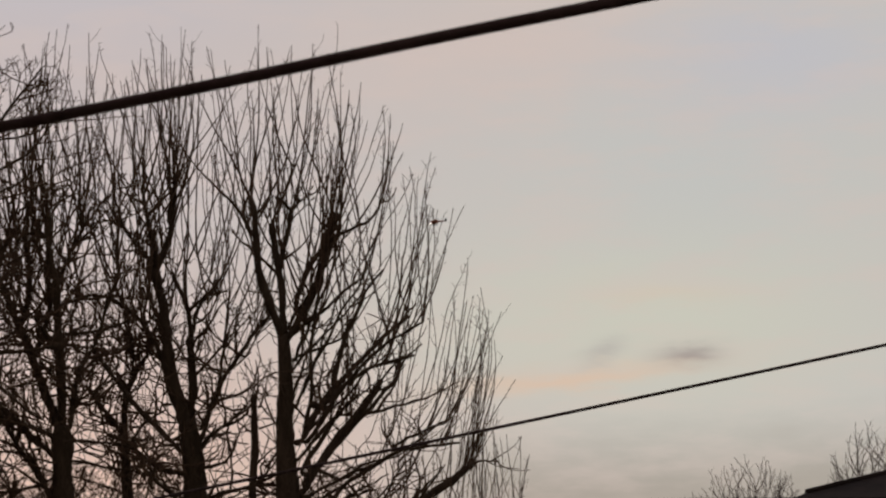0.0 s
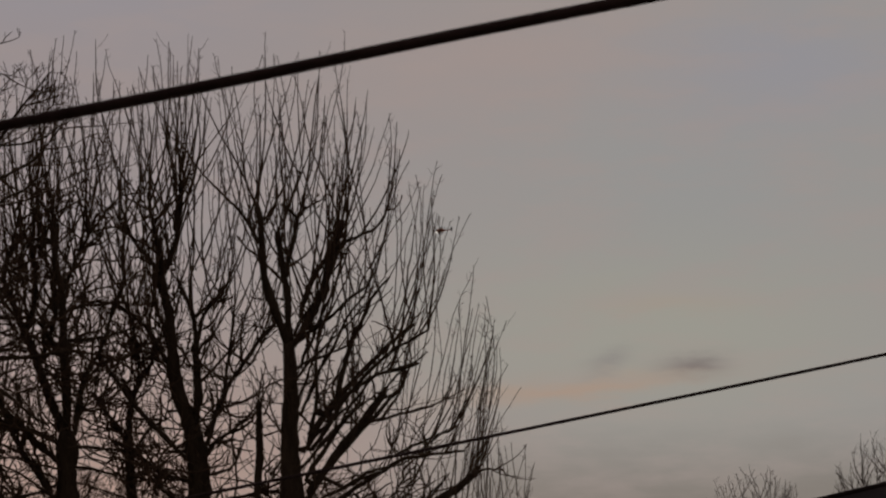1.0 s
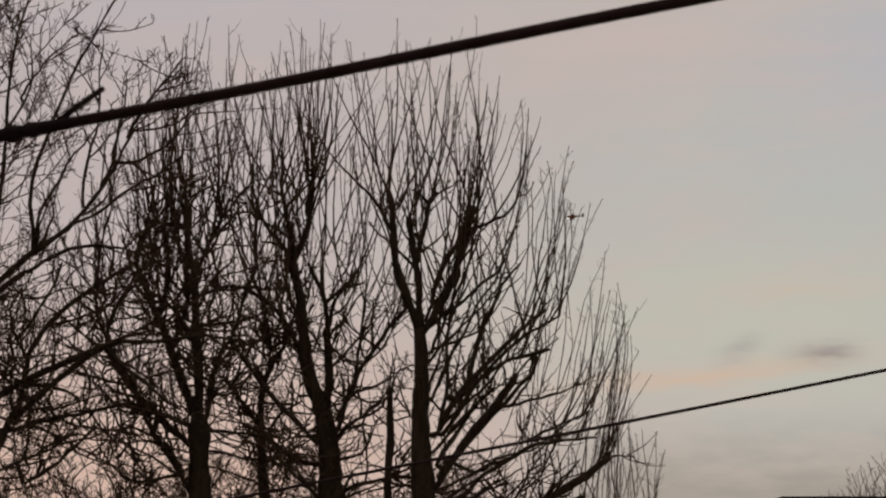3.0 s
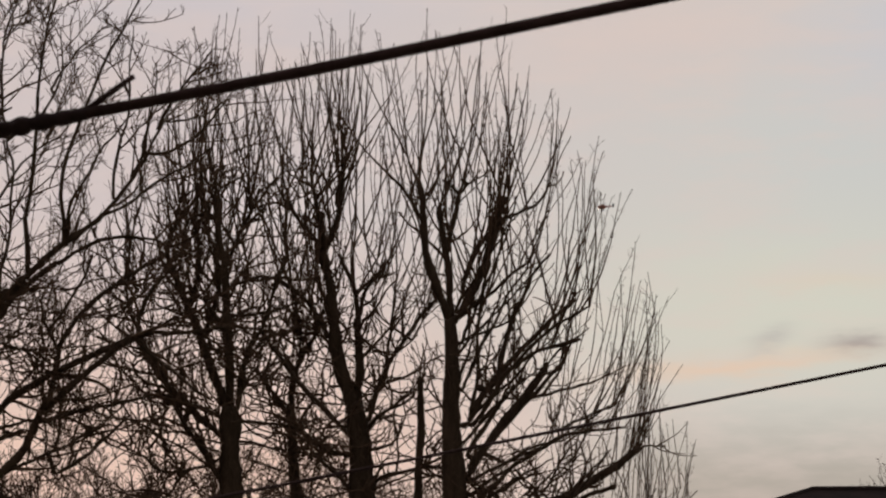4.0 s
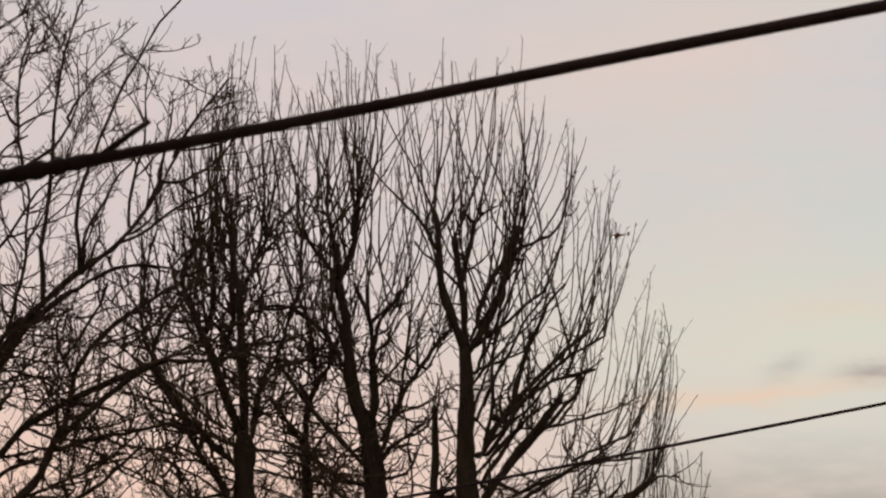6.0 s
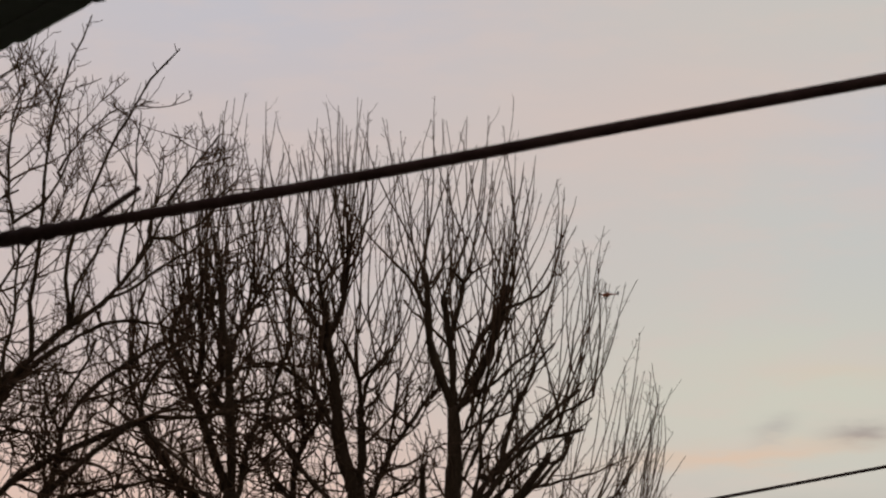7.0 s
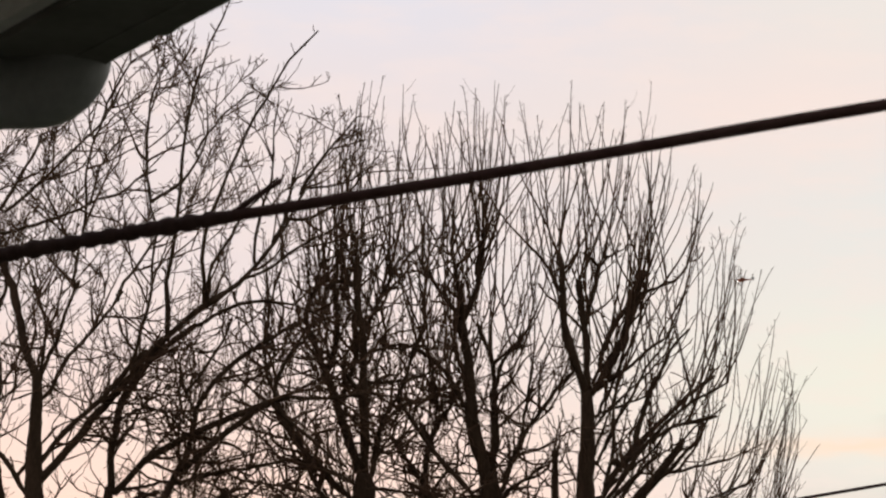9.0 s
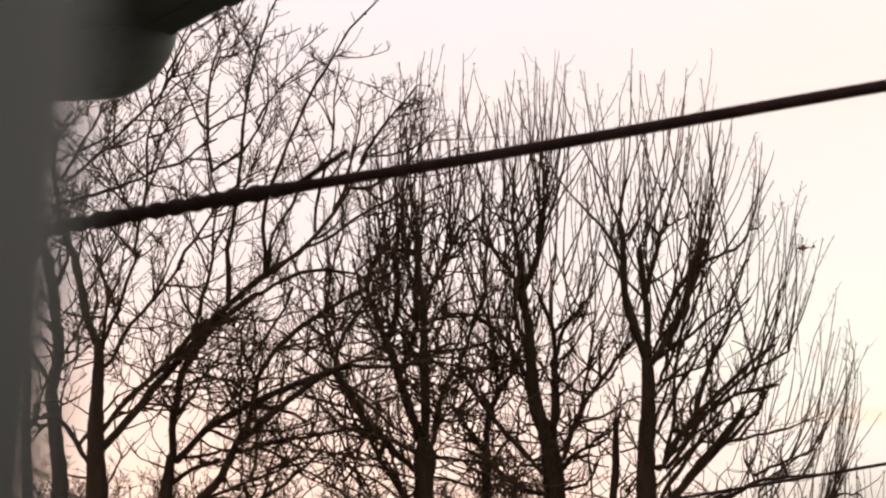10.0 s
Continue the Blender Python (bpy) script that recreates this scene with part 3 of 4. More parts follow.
def leaf_clump(tree, x, y, z, size):
    """A few withered leaves that still hang on a twig."""
    bm = bmesh.new()
    bmesh.ops.create_icosphere(bm, subdivisions=2, radius=size)
    for v in bm.verts:
        v.co *= 0.75 + 0.6 * noise.noise(v.co * 40 / (size * 20) + Vector((x, z, 0)))
        v.co.x *= 1.2
    ob = part("leaf_clump", bm, LEAF, tree.root, "withered brown leaves still on the twig")
    ob.location = (x, y, z)


def dome(x0, z_top, k):
    return lambda x: z_top - k * (x - x0) ** 2


def outline(*points):
    """The crown's upper edge over the tree's own x, through pairs of x and height."""
    xs, zs = zip(*points)
    return lambda x: float(np.interp(x, xs, zs))


a = Tree("pollard_tree", 0.32, 50.0, "bare pollarded tree with upright shoots and long low limbs", seed=11, group="row of bare trees")
a.trunk((-0.03, 6.05), (-0.10, 8.40), [(0, 0.36), (0.6, 0.28), (5.2, 0.215), (6.1, 0.185), (6.5, 0.15), (8.0, 0.118), (8.4, 0.10)])
for l in A_UP + A_LOW:
    a.limb(*l)
heads = a.limbs[1:15]
fan_limbs = a.limbs[15:20] + [a.limbs[27]]
low_arms = [a.limbs[q] for q in (20, 21, 22, 24, 25)]
# the fan of lesser straight limbs among the stout ones
for q in range(6):
    a.limb(0.06 + 0.07 * (q % 4), 5.0 + 0.30 * q, 56 - 5 * q + 7 * (q % 3), 1.9 + 0.4 * (q % 4), 4 - 5 * (q % 2), 0.034, 0.018)
# low limbs that hang out below the fan
for q in range(8):
    a.limb(0.25 + 0.16 * q, 4.55 + 0.07 * (q % 3), 62 - 4 * (q % 4), 1.5 + 0.35 * (q % 3), -22, 0.036, 0.018)
# thinner limbs that fill the middle of the crown
for q in range(7):
    a.limb(0.0 + 0.12 * (q % 3), 6.9 + 0.27 * q, 14 + 9 * (q % 4), 1.9 + 0.3 * (q % 3), 4 - 6 * (q % 3), 0.032, 0.017)
a.side_branches(46, 0.4, 1.3, 0.024, up=0.6)
a.side_branches(30, 0.3, 0.9, 0.011, up=0.4, zlow=5.0)
crown = outline((-2.0, 13.6), (-1.1, 13.95), (-0.6, 13.85), (0.0, 13.65), (0.45, 13.35), (0.9, 13.3), (1.45, 12.9), (1.9, 12.3), (2.2, 12.2), (2.5, 11.6), (2.75, 10.9), (3.25, 10.3), (3.55, 9.7), (3.75, 9.0), (3.95, 8.2), (4.1, 7.0), (4.4, 5.5))
a.tangle(90, 0.4, 1.2, 0.020, 4.6, 8.0)
a.tangle(30, 0.4, 1.1, 0.016, 8.0, 10.4)
a.shoots(26, crown, reach=(0.78, 1.02), pool=heads[:6], first=0.2, fan=0.42, up=1.3, zlow=lambda x: 9.3)
a.shoots(24, crown, reach=(0.78, 1.02), pool=heads[6:9], first=0.2, fan=0.42, up=1.3, zlow=lambda x: 9.0)
a.shoots(20, crown, reach=(0.55, 1.0), pool=heads[9:], first=0.3, r=0.016, follow=0.3, fan=0.3)
a.shoots(56, crown, reach=(0.7, 1.02), fan=0.36, up=1.2, zlow=lambda x: 8.8 if x < 1.6 else 7.4)
a.shoots(30, crown, reach=(0.3, 0.85), r=0.014, fan=0.36, zlow=lambda x: 8.6)
a.shoots(22, crown, reach=(0.7, 1.02), r=0.0150, pool=fan_limbs, first=0.6, fan=0.25, follow=0.4, up=0.7)
a.shoots(36, crown, reach=(0.6, 1.0), r=0.0120, pool=low_arms, fan=0.2, first=0.25, up=1.1, follow=0.5)
a.shoots(12, crown, reach=(0.7, 1.05), r=0.013, pool=[a.limbs[24]], first=0.86, fan=0.14, up=0.9, follow=1.0)
a.shoots(8, crown, reach=(0.7, 1.05), r=0.012, pool=a.limbs[21:23], first=0.8, fan=0.14, up=0.9, follow=0.9)
a.shoots(8, lambda x: crown(x) + 0.55, reach=(0.97, 1.02), r=0.012, tip=0.0045, sides=0.7, fan=0.2, zlow=lambda x: 9.8)
a.spurs(300)
a.spurs(420, r=0.013, lo=0.01, hi=0.06)
a.finish()

b = Tree("pollard_tree", -1.23, 51.0, "bare pollarded tree with a forked dark trunk and dense upright shoots", seed=22, group="row of bare trees")
b.trunk((-0.05, 6.14), (-0.20, 7.05), [(0, 0.42), (0.6, 0.34), (5.2, 0.22), (6.2, 0.20), (6.7, 0.185), (7.05, 0.15)])
for l in B_UP + B_LOW:
    b.limb(*l)
heads = b.limbs[2:12]
b.side_branches(44, 0.4, 1.3, 0.026, up=0.6)
b.side_branches(30, 0.3, 0.9, 0.011, up=0.3, zlow=5.0)
crown = outline((-2.4, 13.4), (-1.6, 14.1), (-1.0, 13.75), (-0.5, 14.2), (-0.2, 13.8), (0.3, 14.1), (1.0, 13.6), (2.0, 12.0))
b.tangle(95, 0.5, 1.5, 0.022, 4.6, 8.2)
b.tangle(40, 0.5, 1.6, 0.020, 4.0, 6.3)
b.shoots(26, crown, reach=(0.78, 1.02), pool=[b.limbs[q] for q in (2, 3, 4, 11)], first=0.1, fan=0.45, up=1.3, zlow=lambda x: 9.3)
b.shoots(60, crown, reach=(0.72, 1.0), zlow=lambda x: 8.4, fan=0.4, up=1.2)
b.shoots(56, crown, reach=(0.3, 0.8), r=0.014, zlow=lambda x: 8.0, fan=0.4, up=1.2)
b.shoots(14, crown, reach=(0.6, 0.95), r=0.013, pool=b.limbs[8:10], first=0.4, fan=0.3)
b.shoots(14, lambda x: crown(x) + 0.65, reach=(0.97, 1.02), r=0.012, tip=0.0045, sides=0.7, fan=0.25, zlow=lambda x: 9.8)
b.spray(25, 0.4, 2, 0.009, 0.005)
b.spurs(320)
b.spurs(420, r=0.013, lo=0.01, hi=0.06)
b.finish()

c = Tree("pollard_tree", -3.35, 49.0, "bare pollarded tree with several stout stems and knobbly heads", seed=33, group="row of bare trees")
c.trunk((-0.05, 5.49), (-0.08, 6.75), [(0, 0.38), (0.6, 0.3), (5.4, 0.195), (6.0, 0.17), (6.5, 0.19), (6.75, 0.13)])
for l in C_UP + C_LOW:
    c.limb(*l)
heads = c.limbs[4:13]
c.side_branches(76, 0.4, 1.4, 0.025, up=0.5)
c.side_branches(30, 0.3, 1.0, 0.012, up=0.3)
crown = outline((-2.4, 10.9), (-1.9, 11.7), (-1.3, 12.6), (-0.3, 13.6), (0.1, 13.3), (0.6, 13.65), (1.0, 13.2), (1.8, 12.5))
c.tangle(150, 0.5, 1.6, 0.022, 4.4, 8.6)
c.tangle(70, 0.5, 1.7, 0.020, 4.0, 6.3)
c.tangle(95, 0.5, 1.4, 0.019, 7.4, 10.6)
c.shoots(40, crown, reach=(0.72, 1.02), pool=heads, zlow=lambda x: 8.6, first=0.1, fan=0.45, up=1.2)
c.shoots(50, crown, reach=(0.72, 1.02), zlow=lambda x: 8.2, fan=0.45, up=1.2)
c.shoots(84, crown, reach=(0.3, 0.75), r=0.014, zlow=lambda x: 8.0, fan=0.4, up=1.2)
c.shoots(10, crown, reach=(0.9, 1.03), r=0.013, pool=c.limbs[2:3], first=0.6, fan=0.4)
c.shoots(20, crown, reach=(0.4, 0.8), r=0.013, pool=c.limbs[13:15] + c.limbs[19:21], first=0.3, fan=0.3)
c.shoots(12, lambda x: crown(x) + 0.65, reach=(0.97, 1.02), r=0.012, tip=0.0045, sides=0.7, fan=0.25, zlow=lambda x: 9.5)
c.spray(30, 0.4, 2, 0.009, 0.005)
c.spurs(380)
c.spurs(420, r=0.013, lo=0.01, hi=0.06)
c.finish()

d = Tree("slender_tree", -2.46, 52.0, "slim bare tree standing between two pollards", seed=44, group="row of bare trees")
d.trunk((-0.01, 5.73), (-0.12, 7.12), [(0, 0.2), (0.6, 0.16), (5.7, 0.10), (6.9, 0.085), (7.12, 0.065)])
for l in T_UP:
    d.limb(*l)
d.side_branches(30, 0.4, 1.2, 0.018, up=0.4)
d.tangle(120, 0.4, 1.3, 0.021, 4.8, 8.6)
d.shoots(45, dome(0, 11.0, 0.3), r=0.011)
d.spurs(80)
d.finish()

e = Tree("broad_tree", -8.36, 46.0, "broad bare tree with spreading crooked limbs and fine twigs", seed=55, group="row of bare trees")
e.trunk((0.02, 5.60), (-0.10, 7.90), [(0, 0.32), (0.6, 0.25), (5.6, 0.165), (6.3, 0.135), (7.0, 0.105), (7.9, 0.08)])
for l in E_UP[:8] + E_UP[10:] + E_LOW + E_TOP:
    e.limb(*l)
crown = outline((-3.0, 12.5), (0.0, 12.6), (0.9, 12.6), (1.7, 13.2), (2.5, 13.0), (3.3, 12.7), (4.2, 12.5), (4.8, 12.2), (5.3, 11.6), (6.5, 10.0))
e.side_branches(70, 0.5, 1.5, 0.026, up=0.4)
e.whips(135, crown, 0.8, 2.2, 0.019, 0.0062, zlow=7.2)
e.tangle(90, 0.6, 1.5, 0.017, 4.6, 8.5)
e.spray(120, 0.85, 2, 0.011, 0.0052, up=0.35, angle=36, zlow=6.5, top=lambda x: crown(x) + 0.15)
e.spurs(500, r=0.0065, lo=0.05, hi=0.22)
# two long leaders that stand out of the crown, set with short twigs
for l in E_UP[8:10]:
    e.limb(*l)
e.shoots(44, dome(3.0, 15.5, 0.02), reach=(0.02, 0.07), fan=0.7, sides=3, r=0.009, pool=e.limbs[-2:], longest=0.5, first=0.1)
e.spurs(70, pool=e.limbs[-2:], lo=0.06, hi=0.22)
leaf_clump(e, 2.0, 0.0, 7.72, 0.06)
e.spurs(420, r=0.012, lo=0.01, hi=0.05)
e.finish()

g = Tree("broad_tree", -7.45, 47.0, "bare tree with long limbs sweeping sideways into its neighbours", seed=66, group="row of bare trees")
g.trunk((0.02, 5.36), (0.10, 6.20), [(0, 0.28), (0.6, 0.22), (5.36, 0.12), (6.2, 0.075)])
for l in G_UP + G_LOW:
    g.limb(*l)
g.side_branches(60, 0.5, 1.7, 0.026, up=0.4)
g.whips(20, dome(2.0, 10.6, 0.12), 0.8, 1.8, 0.018, 0.0062)
g.tangle(60, 0.5, 1.5, 0.017, 4.4, 6.6)
g.tangle(55, 0.5, 1.4, 0.016, 6.6, 9.0)
g.spray(50, 0.5, 2, 0.009, 0.005)
g.spurs(420, r=0.0065, lo=0.05, hi=0.2)
g.shoots(60, dome(2.4, 10.6, 0.12), reach=(0.3, 0.9), fan=0.4, sides=5, r=0.012, longest=2.0)
g.spurs(380, r=0.012, lo=0.01, hi=0.05)
g.finish()

h = Tree("broad_tree", -9.25, 48.0, "tall dark bare tree behind the broad one", seed=77, group="row of bare trees")
h.trunk((-0.06, 6.0), (-0.31, 7.25), [(0, 0.3), (0.6, 0.23), (5.4, 0.15), (6.4, 0.12), (7.3, 0.11)])
for l in H_UP:
    h.limb(*l)
h.side_branches(50, 0.6, 1.8, 0.02, up=0.4)
h.spray(90, 0.85, 2, 0.011, 0.0052, up=0.35, angle=36)
h.spurs(200)
h.finish()

i = Tree("slender_tree", -10.0, 49.0, "slim reddish bare tree at the end of the row", seed=79, group="row of bare trees")
i.trunk((-0.05, 6.0), (-0.25, 8.3), [(0, 0.2), (0.6, 0.15), (5.4, 0.10), (8.3, 0.05)])
for l in ((-0.2, 7.4, -25, 1.8, 10, 0.04, 0.02), (-0.12, 6.7, 28, 1.4, -20, 0.035, 0.018), (-0.25, 8.2, 5, 2.2, -8, 0.045, 0.018)):
    i.limb(*l)
i.side_branches(26, 0.5, 1.4, 0.018, up=0.4)
i.spray(50, 0.5, 2, 0.010, 0.0052)
i.finish()

# paler growth behind the pollards
k = Tree("thicket_tree", 3.65, 60.0, "pale bare sapling growth behind the pollard", seed=88)
k.trunk((0.0, 3.0), (0.1, 5.2), [(0, 0.14), (3, 0.09), (5.2, 0.05)])
for q in range(9):
    k.limb(0.05, 3.2 + 0.2 * q, -45 + 12 * q, 2.2, 10, 0.035, 0.014)
k.side_branches(24, 0.4, 1.2, 0.014, up=0.5)
k.shoots(60, dome(0.45, 8.5, 1.1), reach=(0.55, 1.0), r=0.013, apart=False)
k.finish()

for x, y, hgt, seed in ((-11.4, 56.5, 7.4, 98), (-10.2, 57.5, 7.6, 99), (-8.2, 55.0, 7.3, 100), (-9.2, 56.0, 7.2, 101), (-7.2, 57.0, 7.2, 102), (-5.4, 55.5, 7.6, 103), (-3.6, 57.0, 7.6, 104), (-2.0, 56.0, 7.0, 105), (0.2, 57.0, 6.8, 106)):
    m = Tree("thicket_tree", x, y, "tangled bare bush filling the gap behind the trees", seed=seed, group="bushes behind the trees")
    m.trunk((0.02, 2.0), (0.0, 3.6), [(0, 0.17), (2, 0.1), (3.6, 0.06)])
    for q in range(9):
        m.limb(0.0, 2.6 + 0.11 * q, -58 + 14.5 * q, hgt * 0.42, 12 - 3 * q, 0.045, 0.016)
    m.side_branches(34, 0.5, 1.6, 0.016, up=0.4)
    m.tangle(75, 0.5, 1.5, 0.018, 4.2, 8.5)
    m.spray(110, 0.5, 2, 0.010, 0.005, zlow=4.2)
    m.spurs(250, zlow=4.4)
    m.finish()

for x, y, hgt, seed in ((14.9, 92.0, 10.35, 91), (18.9, 90.0, 11.35, 92), (23.0, 95.0, 11.4, 93)):
    m = Tree("far_tree", x, y, "small rounded bare tree beyond the rooftops", seed=seed, group="far bare trees")
    m.trunk((0, hgt * 0.5), (0.05, hgt * 0.66), [(0, 0.22), (hgt * 0.5, 0.12), (hgt * 0.66, 0.07)])
    for q in range(9):
        m.limb(0.03, hgt * (0.60 + 0.008 * q), -48 + 12 * q, hgt * 0.24, 6, 0.05, 0.018)
    m.shoots(110, dome(0, hgt, 0.45), reach=(0.6, 1.0), r=0.014, tip=0.006, fan=0.5, first=0.2, up=0.35, crook=0.12, sides=4, longest=2.2, apart=False)
    m.spurs(120)
    m.finish(HAZY_TWIG)


# ---- cut pole beside the pollard ----
pole = thing("tree_stump", (-0.20, 50.6, 0), "tall dark branchless stem of a lopped tree beside the pollard", "tree stump")
t = Tubes()
z = np.linspace(-0.1, 7.45, 60)
t.add(np.stack([0.045 * np.sin(z * 0.8) + 0.018 * np.sin(z * 3.1) - 0.05, 0.03 * np.cos(z), z], 1), np.interp(z, [0, 5, 7.41, 7.45], [0.14, 0.078, 0.060, 0.048]) * (1 + 0.07 * np.sin(z * 9) * np.sin(z * 4.3)), 10, gnarl=0.12)
t.make("trunk", BARK, pole)
for zz, ln, le in ((6.85, 0.55, 70), (6.3, 0.5, 60), (7.0, 0.35, -60), (5.6, 0.7, 55), (6.6, 0.8, -35), (6.0, 0.9, -70), (5.9, 0.6, 40), (7.2, 0.4, 30)):
    c = limb_curve(np.random.default_rng(int(zz * 10)), 0, 0, zz, le, ln, -20, 10, steps=6)
    t = Tubes()
    t.add(c, np.linspace(0.02, 0.008, len(c)), 6)
    t.make("side_twig", TWIG, pole)


# ---- cables ----
def cable(name, pts, r, label, material=RUBBER, sides=10):
    t = Tubes()
    t.add(pts, np.full(len(pts), r), sides)
    return tagged(t.make(name, material), label, "cable")


def wire_line(x, a, b, sag, x_mid, x_flat):
    """Height and depth of a cable: straight within the span, flattening past x_flat."""
    f = (x - a[0]) / (b[0] - a[0])
    y = a[1] + f * (b[1] - a[1])
    zz = a[2] + f * (b[2] - a[2]) + sag * (x - a[0]) * (x - b[0])
    zz = zz + np.where(x < x_flat, 0.011 * (x_flat - x) ** 2, 0)
    return np.stack([x, y, zz], 1)


NEAR_A, NEAR_B = (-0.701, 4.6, 2.520), (0.313, 4.2, 2.638)
x = np.concatenate([np.linspace(-9.0, -1.3, 40), np.linspace(-1.2, 0.9, 60), np.linspace(1.0, 6.0, 20)])
near_pts = wire_line(x, NEAR_A, NEAR_B, 0.004, 0, -1.5)
near_pts[:, 2] += 0.0012 * np.sin(near_pts[:, 0] * 7.0)
near = cable("overhead_cable", near_pts, 0.0093, "thick black overhead cable slung past the porch")
# wrapped splice with a loose tail
sx = np.linspace(-1.25, -0.545, 150)
sp = wire_line(sx, NEAR_A, NEAR_B, 0.004, 0, -1.5)
sp[:, 2] += 0.0012 * np.sin(sp[:, 0] * 7.0)
t = Tubes()
lump = np.array([0.0128 + 0.0018 * math.sin(v * 190) + 0.0034 * noise.noise(Vector((v * 28, 0, 0))) for v in sx])
lump[-6:] = np.linspace(lump[-6], 0.0103, 6)
t.add(sp, lump, 12)
splice = t.make("taped_splice", TAPE, near, "lumpy tape wrapped round the cable")
tail0 = wire_line(np.array([-0.555]), NEAR_A, NEAR_B, 0.004, 0, -1.5)[0]
s = np.linspace(0, 1, 9)
tp = np.stack([tail0[0] + 0.083 * s, tail0[1] - 0.03 * s, tail0[2] + 0.003 + 0.052 * s ** 1.15 + 0.003 * np.sin(s * 3)], 1)
t = Tubes()
t.add(tp, np.linspace(0.0056, 0.0046, 9), 8)
t.make("loose_tail", RUBBER, near, "short loose end sticking up from the splice")

x = np.concatenate([np.linspace(-14, -1.6, 40), np.linspace(-1.4, 4.0, 30), np.linspace(4.2, 14.0, 20)])
thin_pts = wire_line(x, (-0.327, 15.0, 2.872), (2.256, 15.0, 3.391), 0.0013, 0, -1.5)
cable("telephone_wire", thin_pts, 0.0085, "thin dark wire strung in front of the trees", TAPE, sides=8)


def wooden_pole(x, y, h):
    p = thing("utility_pole", (x, y, 0), "weathered wooden pole holding an overhead cable", "utility pole", "cable poles")
    t = Tubes()
    zz = np.linspace(-0.2, h, 8)
    t.add(np.stack([0 * zz, 0 * zz, zz], 1), np.linspace(0.11, 0.08, 8), 12)
    t.make("shaft", POLE, p)
    bm = bmesh.new()
    box(bm, (-0.05, -0.14, h - 0.25), (0.05, 0.14, h - 0.15), 0.008)
    part("bracket", bm, DARK, p)


for q in (near_pts[0], near_pts[-1], thin_pts[0], thin_pts[-1]):
    wooden_pole(q[0], q[1] + 0.12, q[2] + 0.2)

# ---- porch roof over the camera, with its gutter ----
EDGE = Vector((-0.521, 0.853, 0))       # along the gutter, away from the house corner
BACK = Vector((-0.853, -0.521, 0))      # from the gutter towards the house
G0 = Vector((-0.514, 3.985, 2.73))      # a point on the gutter's outer lower edge
ROOF_W = 2.6


def at_edge(a, b, z):
    p = G0 + EDGE * a + BACK * b
    return Vector((p.x, p.y, z))


porch = thing("porch_roof", (0, 0, 0), "dark tiled porch roof with a grey boarded underside", "porch roof")


def slab(name, a0, a1, b0, b1, z0, z1, material, parent, label=""):
    """A board that runs along the roof's edge."""
    bm = bmesh.new()
    prism(bm, [(p.x, p.y) for p in (at_edge(a, b, 0) for a, b in ((a0, b0), (a1, b0), (a1, b1), (a0, b1)))], z0, z1)
    bmesh.ops.recalc_face_normals(bm, faces=bm.faces)
    return part(name, bm, material, parent, label)


slab("roof_deck", -5.5, 0.72, 0.02, ROOF_W, 2.86, 2.98, TILE, porch)
slab("undercloak", -5.5, 0.72, 0.004, 0.172, 2.733, 2.757, GUTTER, porch, "dark strip along the roof's edge")
slab("fascia", -5.5, 0.72, 0.176, 0.20, 2.745, 2.86, FASCIA, porch)
for i in range(14):
    b0 = 0.204 + i * (ROOF_W - 0.204) / 14
    slab("soffit_board", -5.5, 0.70, b0, b0 + (ROOF_W - 0.204) / 14 - 0.008, 2.79, 2.82, BOARD, porch)
slab("roof_core", -5.5, 0.70, 0.204, ROOF_W, 2.824, 2.856, TILE, porch)


def verge_tile(a):
    """An edge tile that laps the next one, so that the edge runs in shallow steps."""
    bm = bmesh.new()
    prof = ((0.0, 0.000), (0.03, -0.003), (0.205, -0.006), (0.232, -0.009), (0.255, -0.011), (0.2665, -0.006), (0.2665, 0.05), (0.0, 0.05))
    prism(bm, [(p.x, p.y) for p in (at_edge(a + u, b, 0) for u, b in prof)], 2.731, 2.7565)
    bmesh.ops.recalc_face_normals(bm, faces=bm.faces)
    part("verge_tile", bm, GUTTER, porch)


for i in range(-20, 3):
    verge_tile(-0.055 + 0.267 * i)
# outlet elbow that swings back to the corner post
p0 = Vector((-0.789, 4.37, 2.770))
c = [p0, p0 + Vector((0, 0, -0.012))]
for q in range(1, 11):
    th = radians(9 * q)
    c.append(p0 + Vector((-0.052 * (1 - math.cos(th)), 0.012 * (1 - math.cos(th)), -0.018 - 0.052 * math.sin(th))))
c += [p0 + Vector((-0.16, 0.03, -0.074)), p0 + Vector((-0.40, 0.09, -0.10))]
t = Tubes()
t.add([tuple(v) for v in c], [0.064] * 12 + [0.062, 0.060], 28)
t.add([tuple(c[12] + (c[13] - c[12]) * k) for k in (0.0, 0.22)], [0.068, 0.068], 28)
elbow = t.make("outlet_elbow", PIPE, porch, "rounded grey plastic outlet elbow under the gutter")
post_at = c[-1]
t = Tubes()
t.add([(post_at.x - 0.03, post_at.y + 0.01, zz) for zz in (0.02, 1.0, 2.0, 2.62)], [0.034] * 4, 14)
t.make("downpipe", PIPE, porch)


def porch_post(x, y, w, lean=0.0, label="square grey painted timber post under the porch roof"):
    p = thing("porch_post", (x, y, 0), label, "post", "porch posts")
    p.rotation_euler.y = radians(lean)
    bm = bmesh.new()
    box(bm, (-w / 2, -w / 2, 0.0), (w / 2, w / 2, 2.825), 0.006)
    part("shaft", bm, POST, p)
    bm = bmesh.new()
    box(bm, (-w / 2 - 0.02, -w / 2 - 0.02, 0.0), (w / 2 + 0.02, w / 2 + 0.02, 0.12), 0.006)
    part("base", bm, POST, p)


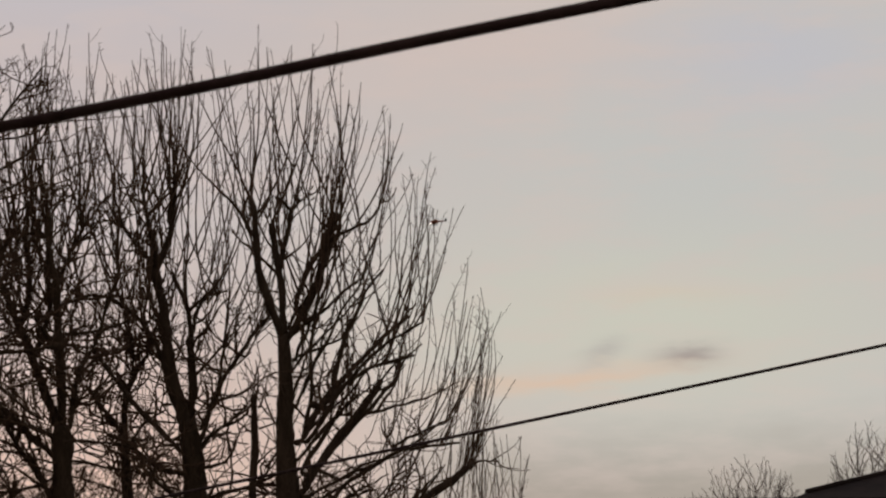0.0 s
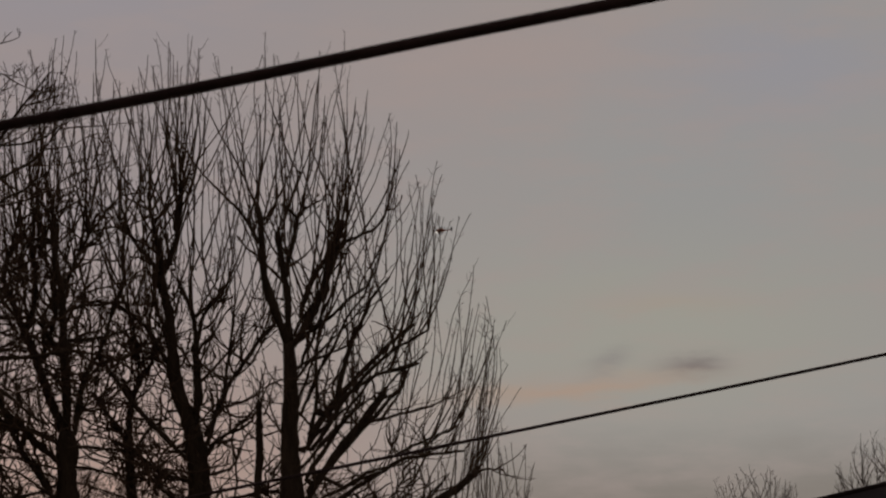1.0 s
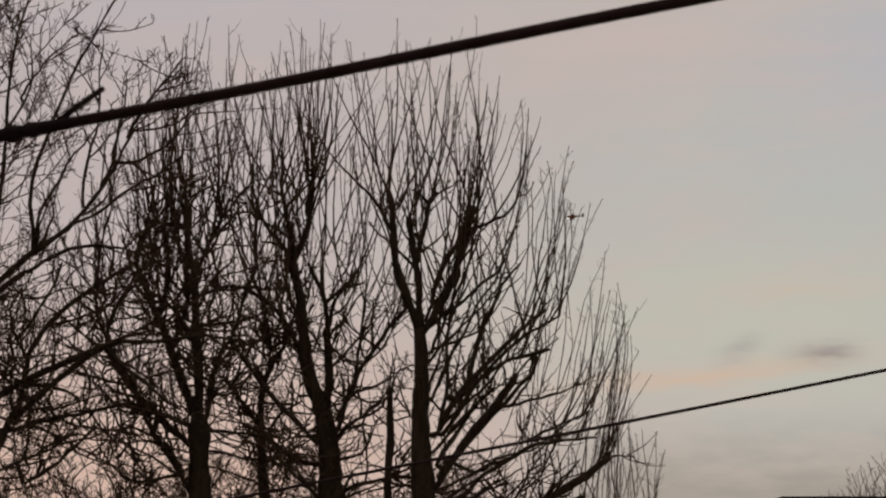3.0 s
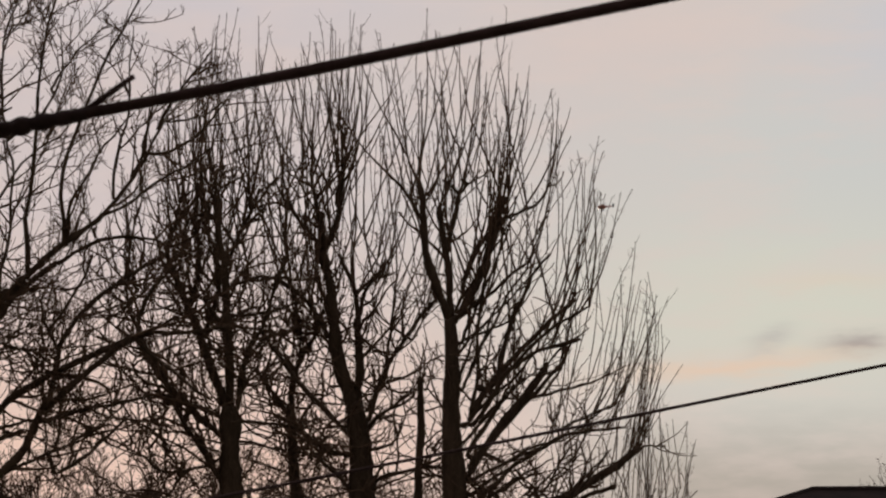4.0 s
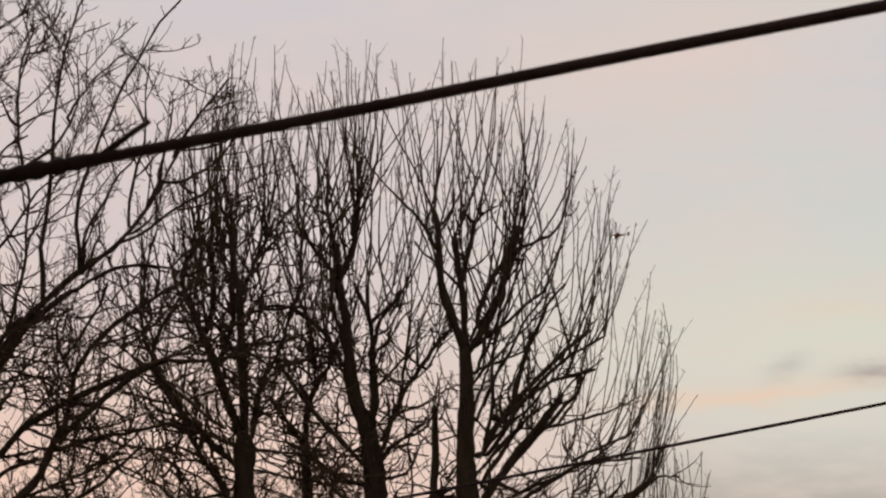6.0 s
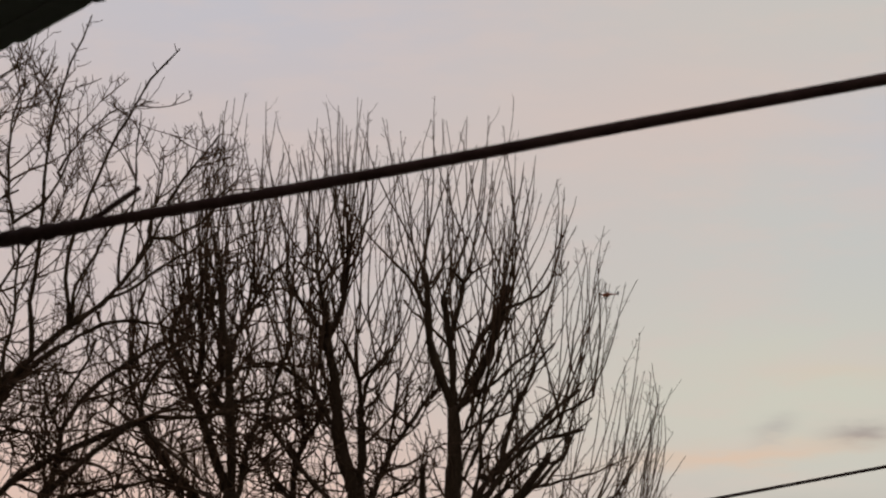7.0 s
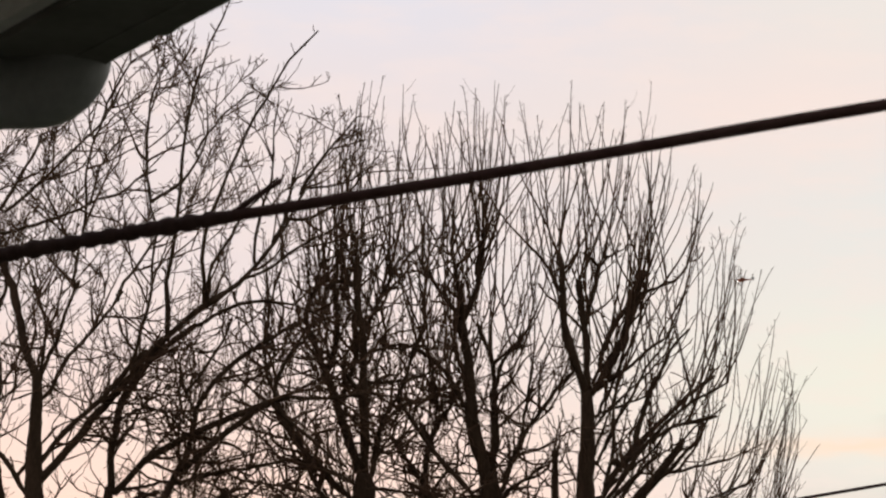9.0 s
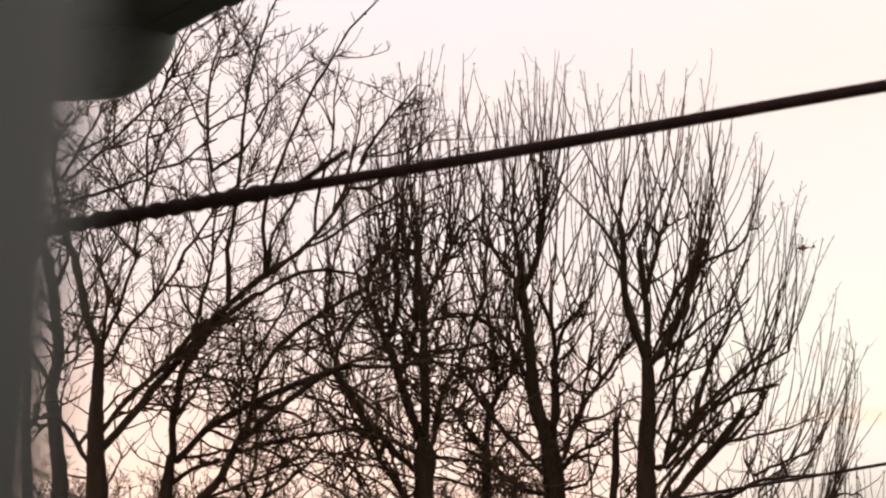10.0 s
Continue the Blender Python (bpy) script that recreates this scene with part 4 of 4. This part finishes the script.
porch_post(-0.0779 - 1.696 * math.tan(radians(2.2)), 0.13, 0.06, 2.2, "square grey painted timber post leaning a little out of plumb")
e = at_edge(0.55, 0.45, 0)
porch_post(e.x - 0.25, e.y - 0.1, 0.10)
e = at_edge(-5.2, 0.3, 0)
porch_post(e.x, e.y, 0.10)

# house wall behind the camera and paving under it
bm = bmesh.new()
ring = [at_edge(a, b, 0) for a, b in ((-6.5, ROOF_W), (1.6, ROOF_W), (1.6, ROOF_W + 0.25), (-6.5, ROOF_W + 0.25))]
prism(bm, [(p.x, p.y) for p in ring], -0.05, 3.4)
bmesh.ops.recalc_face_normals(bm, faces=bm.faces)
tagged(part("wall_house", bm, RENDER), "plain rendered house wall behind the porch", "wall", kind="structure")
bm = bmesh.new()
ring = [at_edge(a, b, 0) for a, b in ((-6.0, -0.4), (1.4, -0.4), (1.4, ROOF_W), (-6.0, ROOF_W))]
prism(bm, [(p.x, p.y) for p in ring], -0.15, 0.0)
bmesh.ops.recalc_face_normals(bm, faces=bm.faces)
tagged(part("pavement_porch", bm, PAVING), "grey paving under the porch", "pavement", kind="structure")


# ---- houses over the way ----
def house(name, x0, x1, y0, y1, eaves, ridge, hip0, hip1, label):
    """A house with a hipped roof; hip0 and hip1 are how far the ridge stops short of the ends."""
    h = thing(name, ((x0 + x1) / 2, (y0 + y1) / 2, 0), label, "house", "houses over the way")
    ox, oy = (x0 + x1) / 2, (y0 + y1) / 2
    a, b, c2, d = x0 - ox, x1 - ox, y0 - oy, y1 - oy
    bm = bmesh.new()
    box(bm, (a, c2, -0.1), (b, d, eaves))
    part("wall", bm, BRICK, h)
    bm = bmesh.new()
    o = 0.4
    low = [bm.verts.new(v) for v in ((a - o, c2 - o, eaves), (b + o, c2 - o, eaves), (b + o, d + o, eaves), (a - o, d + o, eaves))]
    n = o - 0.34
    up = [bm.verts.new(v) for v in ((a - n, c2 - n, eaves + 0.14), (b + n, c2 - n, eaves + 0.14), (b + n, d + n, eaves + 0.14), (a - n, d + n, eaves + 0.14))]
    r0, r1 = bm.verts.new((a + hip0, 0, ridge)), bm.verts.new((b - hip1, 0, ridge))
    bm.faces.new(list(reversed(low)))
    for i in range(4):
        j = (i + 1) % 4
        bm.faces.new((low[i], low[j], up[j], up[i]))
    bm.faces.new((up[0], up[1], r1, r0))
    bm.faces.new((up[1], up[2], r1))
    bm.faces.new((up[2], up[3], r0, r1))
    bm.faces.new((up[3], up[0], r0))
    bmesh.ops.recalc_face_normals(bm, faces=bm.faces)
    roof = part("roof", bm, TILE, h, "dark brown tiled hipped roof")
    t = Tubes()
    t.add([(a + hip0, 0, ridge + 0.0), ((a + b) / 2, 0, ridge + 0.012), (b - hip1, 0, ridge + 0.0)], [0.07] * 3, 8)
    for k, s in ((a - n, 1), (b + n, 0)):
        q = (a + hip0) if s else (b - hip1)
        for yy in (c2 - n, d + n):
            t.add([(q, 0, ridge), ((q + k) / 2, yy / 2, (ridge + eaves + 0.12) / 2 + 0.01), (k, yy, eaves + 0.15)], [0.06] * 3, 8)
    t.make("ridge_tiles", TILE, roof)
    for i in range(3):
        bm = bmesh.new()
        xx = a + (b - a) * (i + 0.5) / 3
        box(bm, (xx - 0.6, c2 - 0.04, 1.0), (xx + 0.6, c2 + 0.02, 2.2), 0.01)
        part("window", bm, DARK, h)
    return h


house("house", 3.2, 20.0, 71.2, 78.8, 5.2, 7.42, 6.3, 5.0, "brick house with a dark tiled hipped roof")
house("house", 10.75, 26.0, 58.8, 65.2, 6.18, 7.85, 6.0, 5.0, "brick house with a shallow dark brown roof")

# ---- helicopter in the distance ----
HELI = Vector((107.2, 1900.0, 332.0))
heli = thing("helicopter", HELI, "small distant reddish helicopter flying with a bright landing light", "helicopter")
bm = bmesh.new()
bmesh.ops.create_uvsphere(bm, u_segments=20, v_segments=12, radius=1.0, matrix=Matrix.Diagonal((2.9, 1.2, 1.25, 1)))
for v in bm.verts:
    if v.co.x > 0:
        v.co.z += 0.25 * v.co.x / 2.9
        v.co.y *= 1 - 0.3 * v.co.x / 2.9
box(bm, (-0.9, -0.6, 1.0), (1.8, 0.6, 1.7), 0.2)
part("fuselage", bm, PAINT, heli, smooth=True)
t = Tubes()
t.add([(2.0, 0, 0.5), (4.5, 0, 0.6), (7.4, 0, 0.75)], [0.6, 0.35, 0.22], 12)
t.make("tail_boom", PAINT, heli)
bm = bmesh.new()
box(bm, (6.7, -0.1, 0.2), (7.9, 0.1, 2.5), 0.08)
box(bm, (6.2, -1.3, 0.65), (7.0, 1.3, 0.8), 0.04)
part("tail_fin", bm, DARK, heli)
t = Tubes()
for s in (-1, 1):
    t.add([(-2.0, s * 1.1, -1.75), (-1.6, s * 1.1, -1.85), (2.2, s * 1.1, -1.85)], [0.08] * 3, 8)
    for xx in (-0.9, 1.1):
        t.add([(xx, s * 0.5, -0.9), (xx, s * 1.1, -1.85)], [0.07] * 2, 8)
t.make("skids", DARK, heli)
for k in range(4):
    bm = bmesh.new()
    box(bm, (0.3, -0.18, -0.03), (5.2, 0.18, 0.03), 0.01)
    bm.transform(Matrix.Translation((0.3, 0, 1.95)) @ Matrix.Rotation(radians(25 + 90 * k), 4, "Z"))
    part("rotor_blade", bm, DARK, heli)
bm = bmesh.new()
bmesh.ops.create_uvsphere(bm, u_segments=12, v_segments=8, radius=0.26, matrix=Matrix.Translation((-2.4, -0.9, -0.9)))
part("landing_light", bm, GLOW, heli, "glowing white landing light")
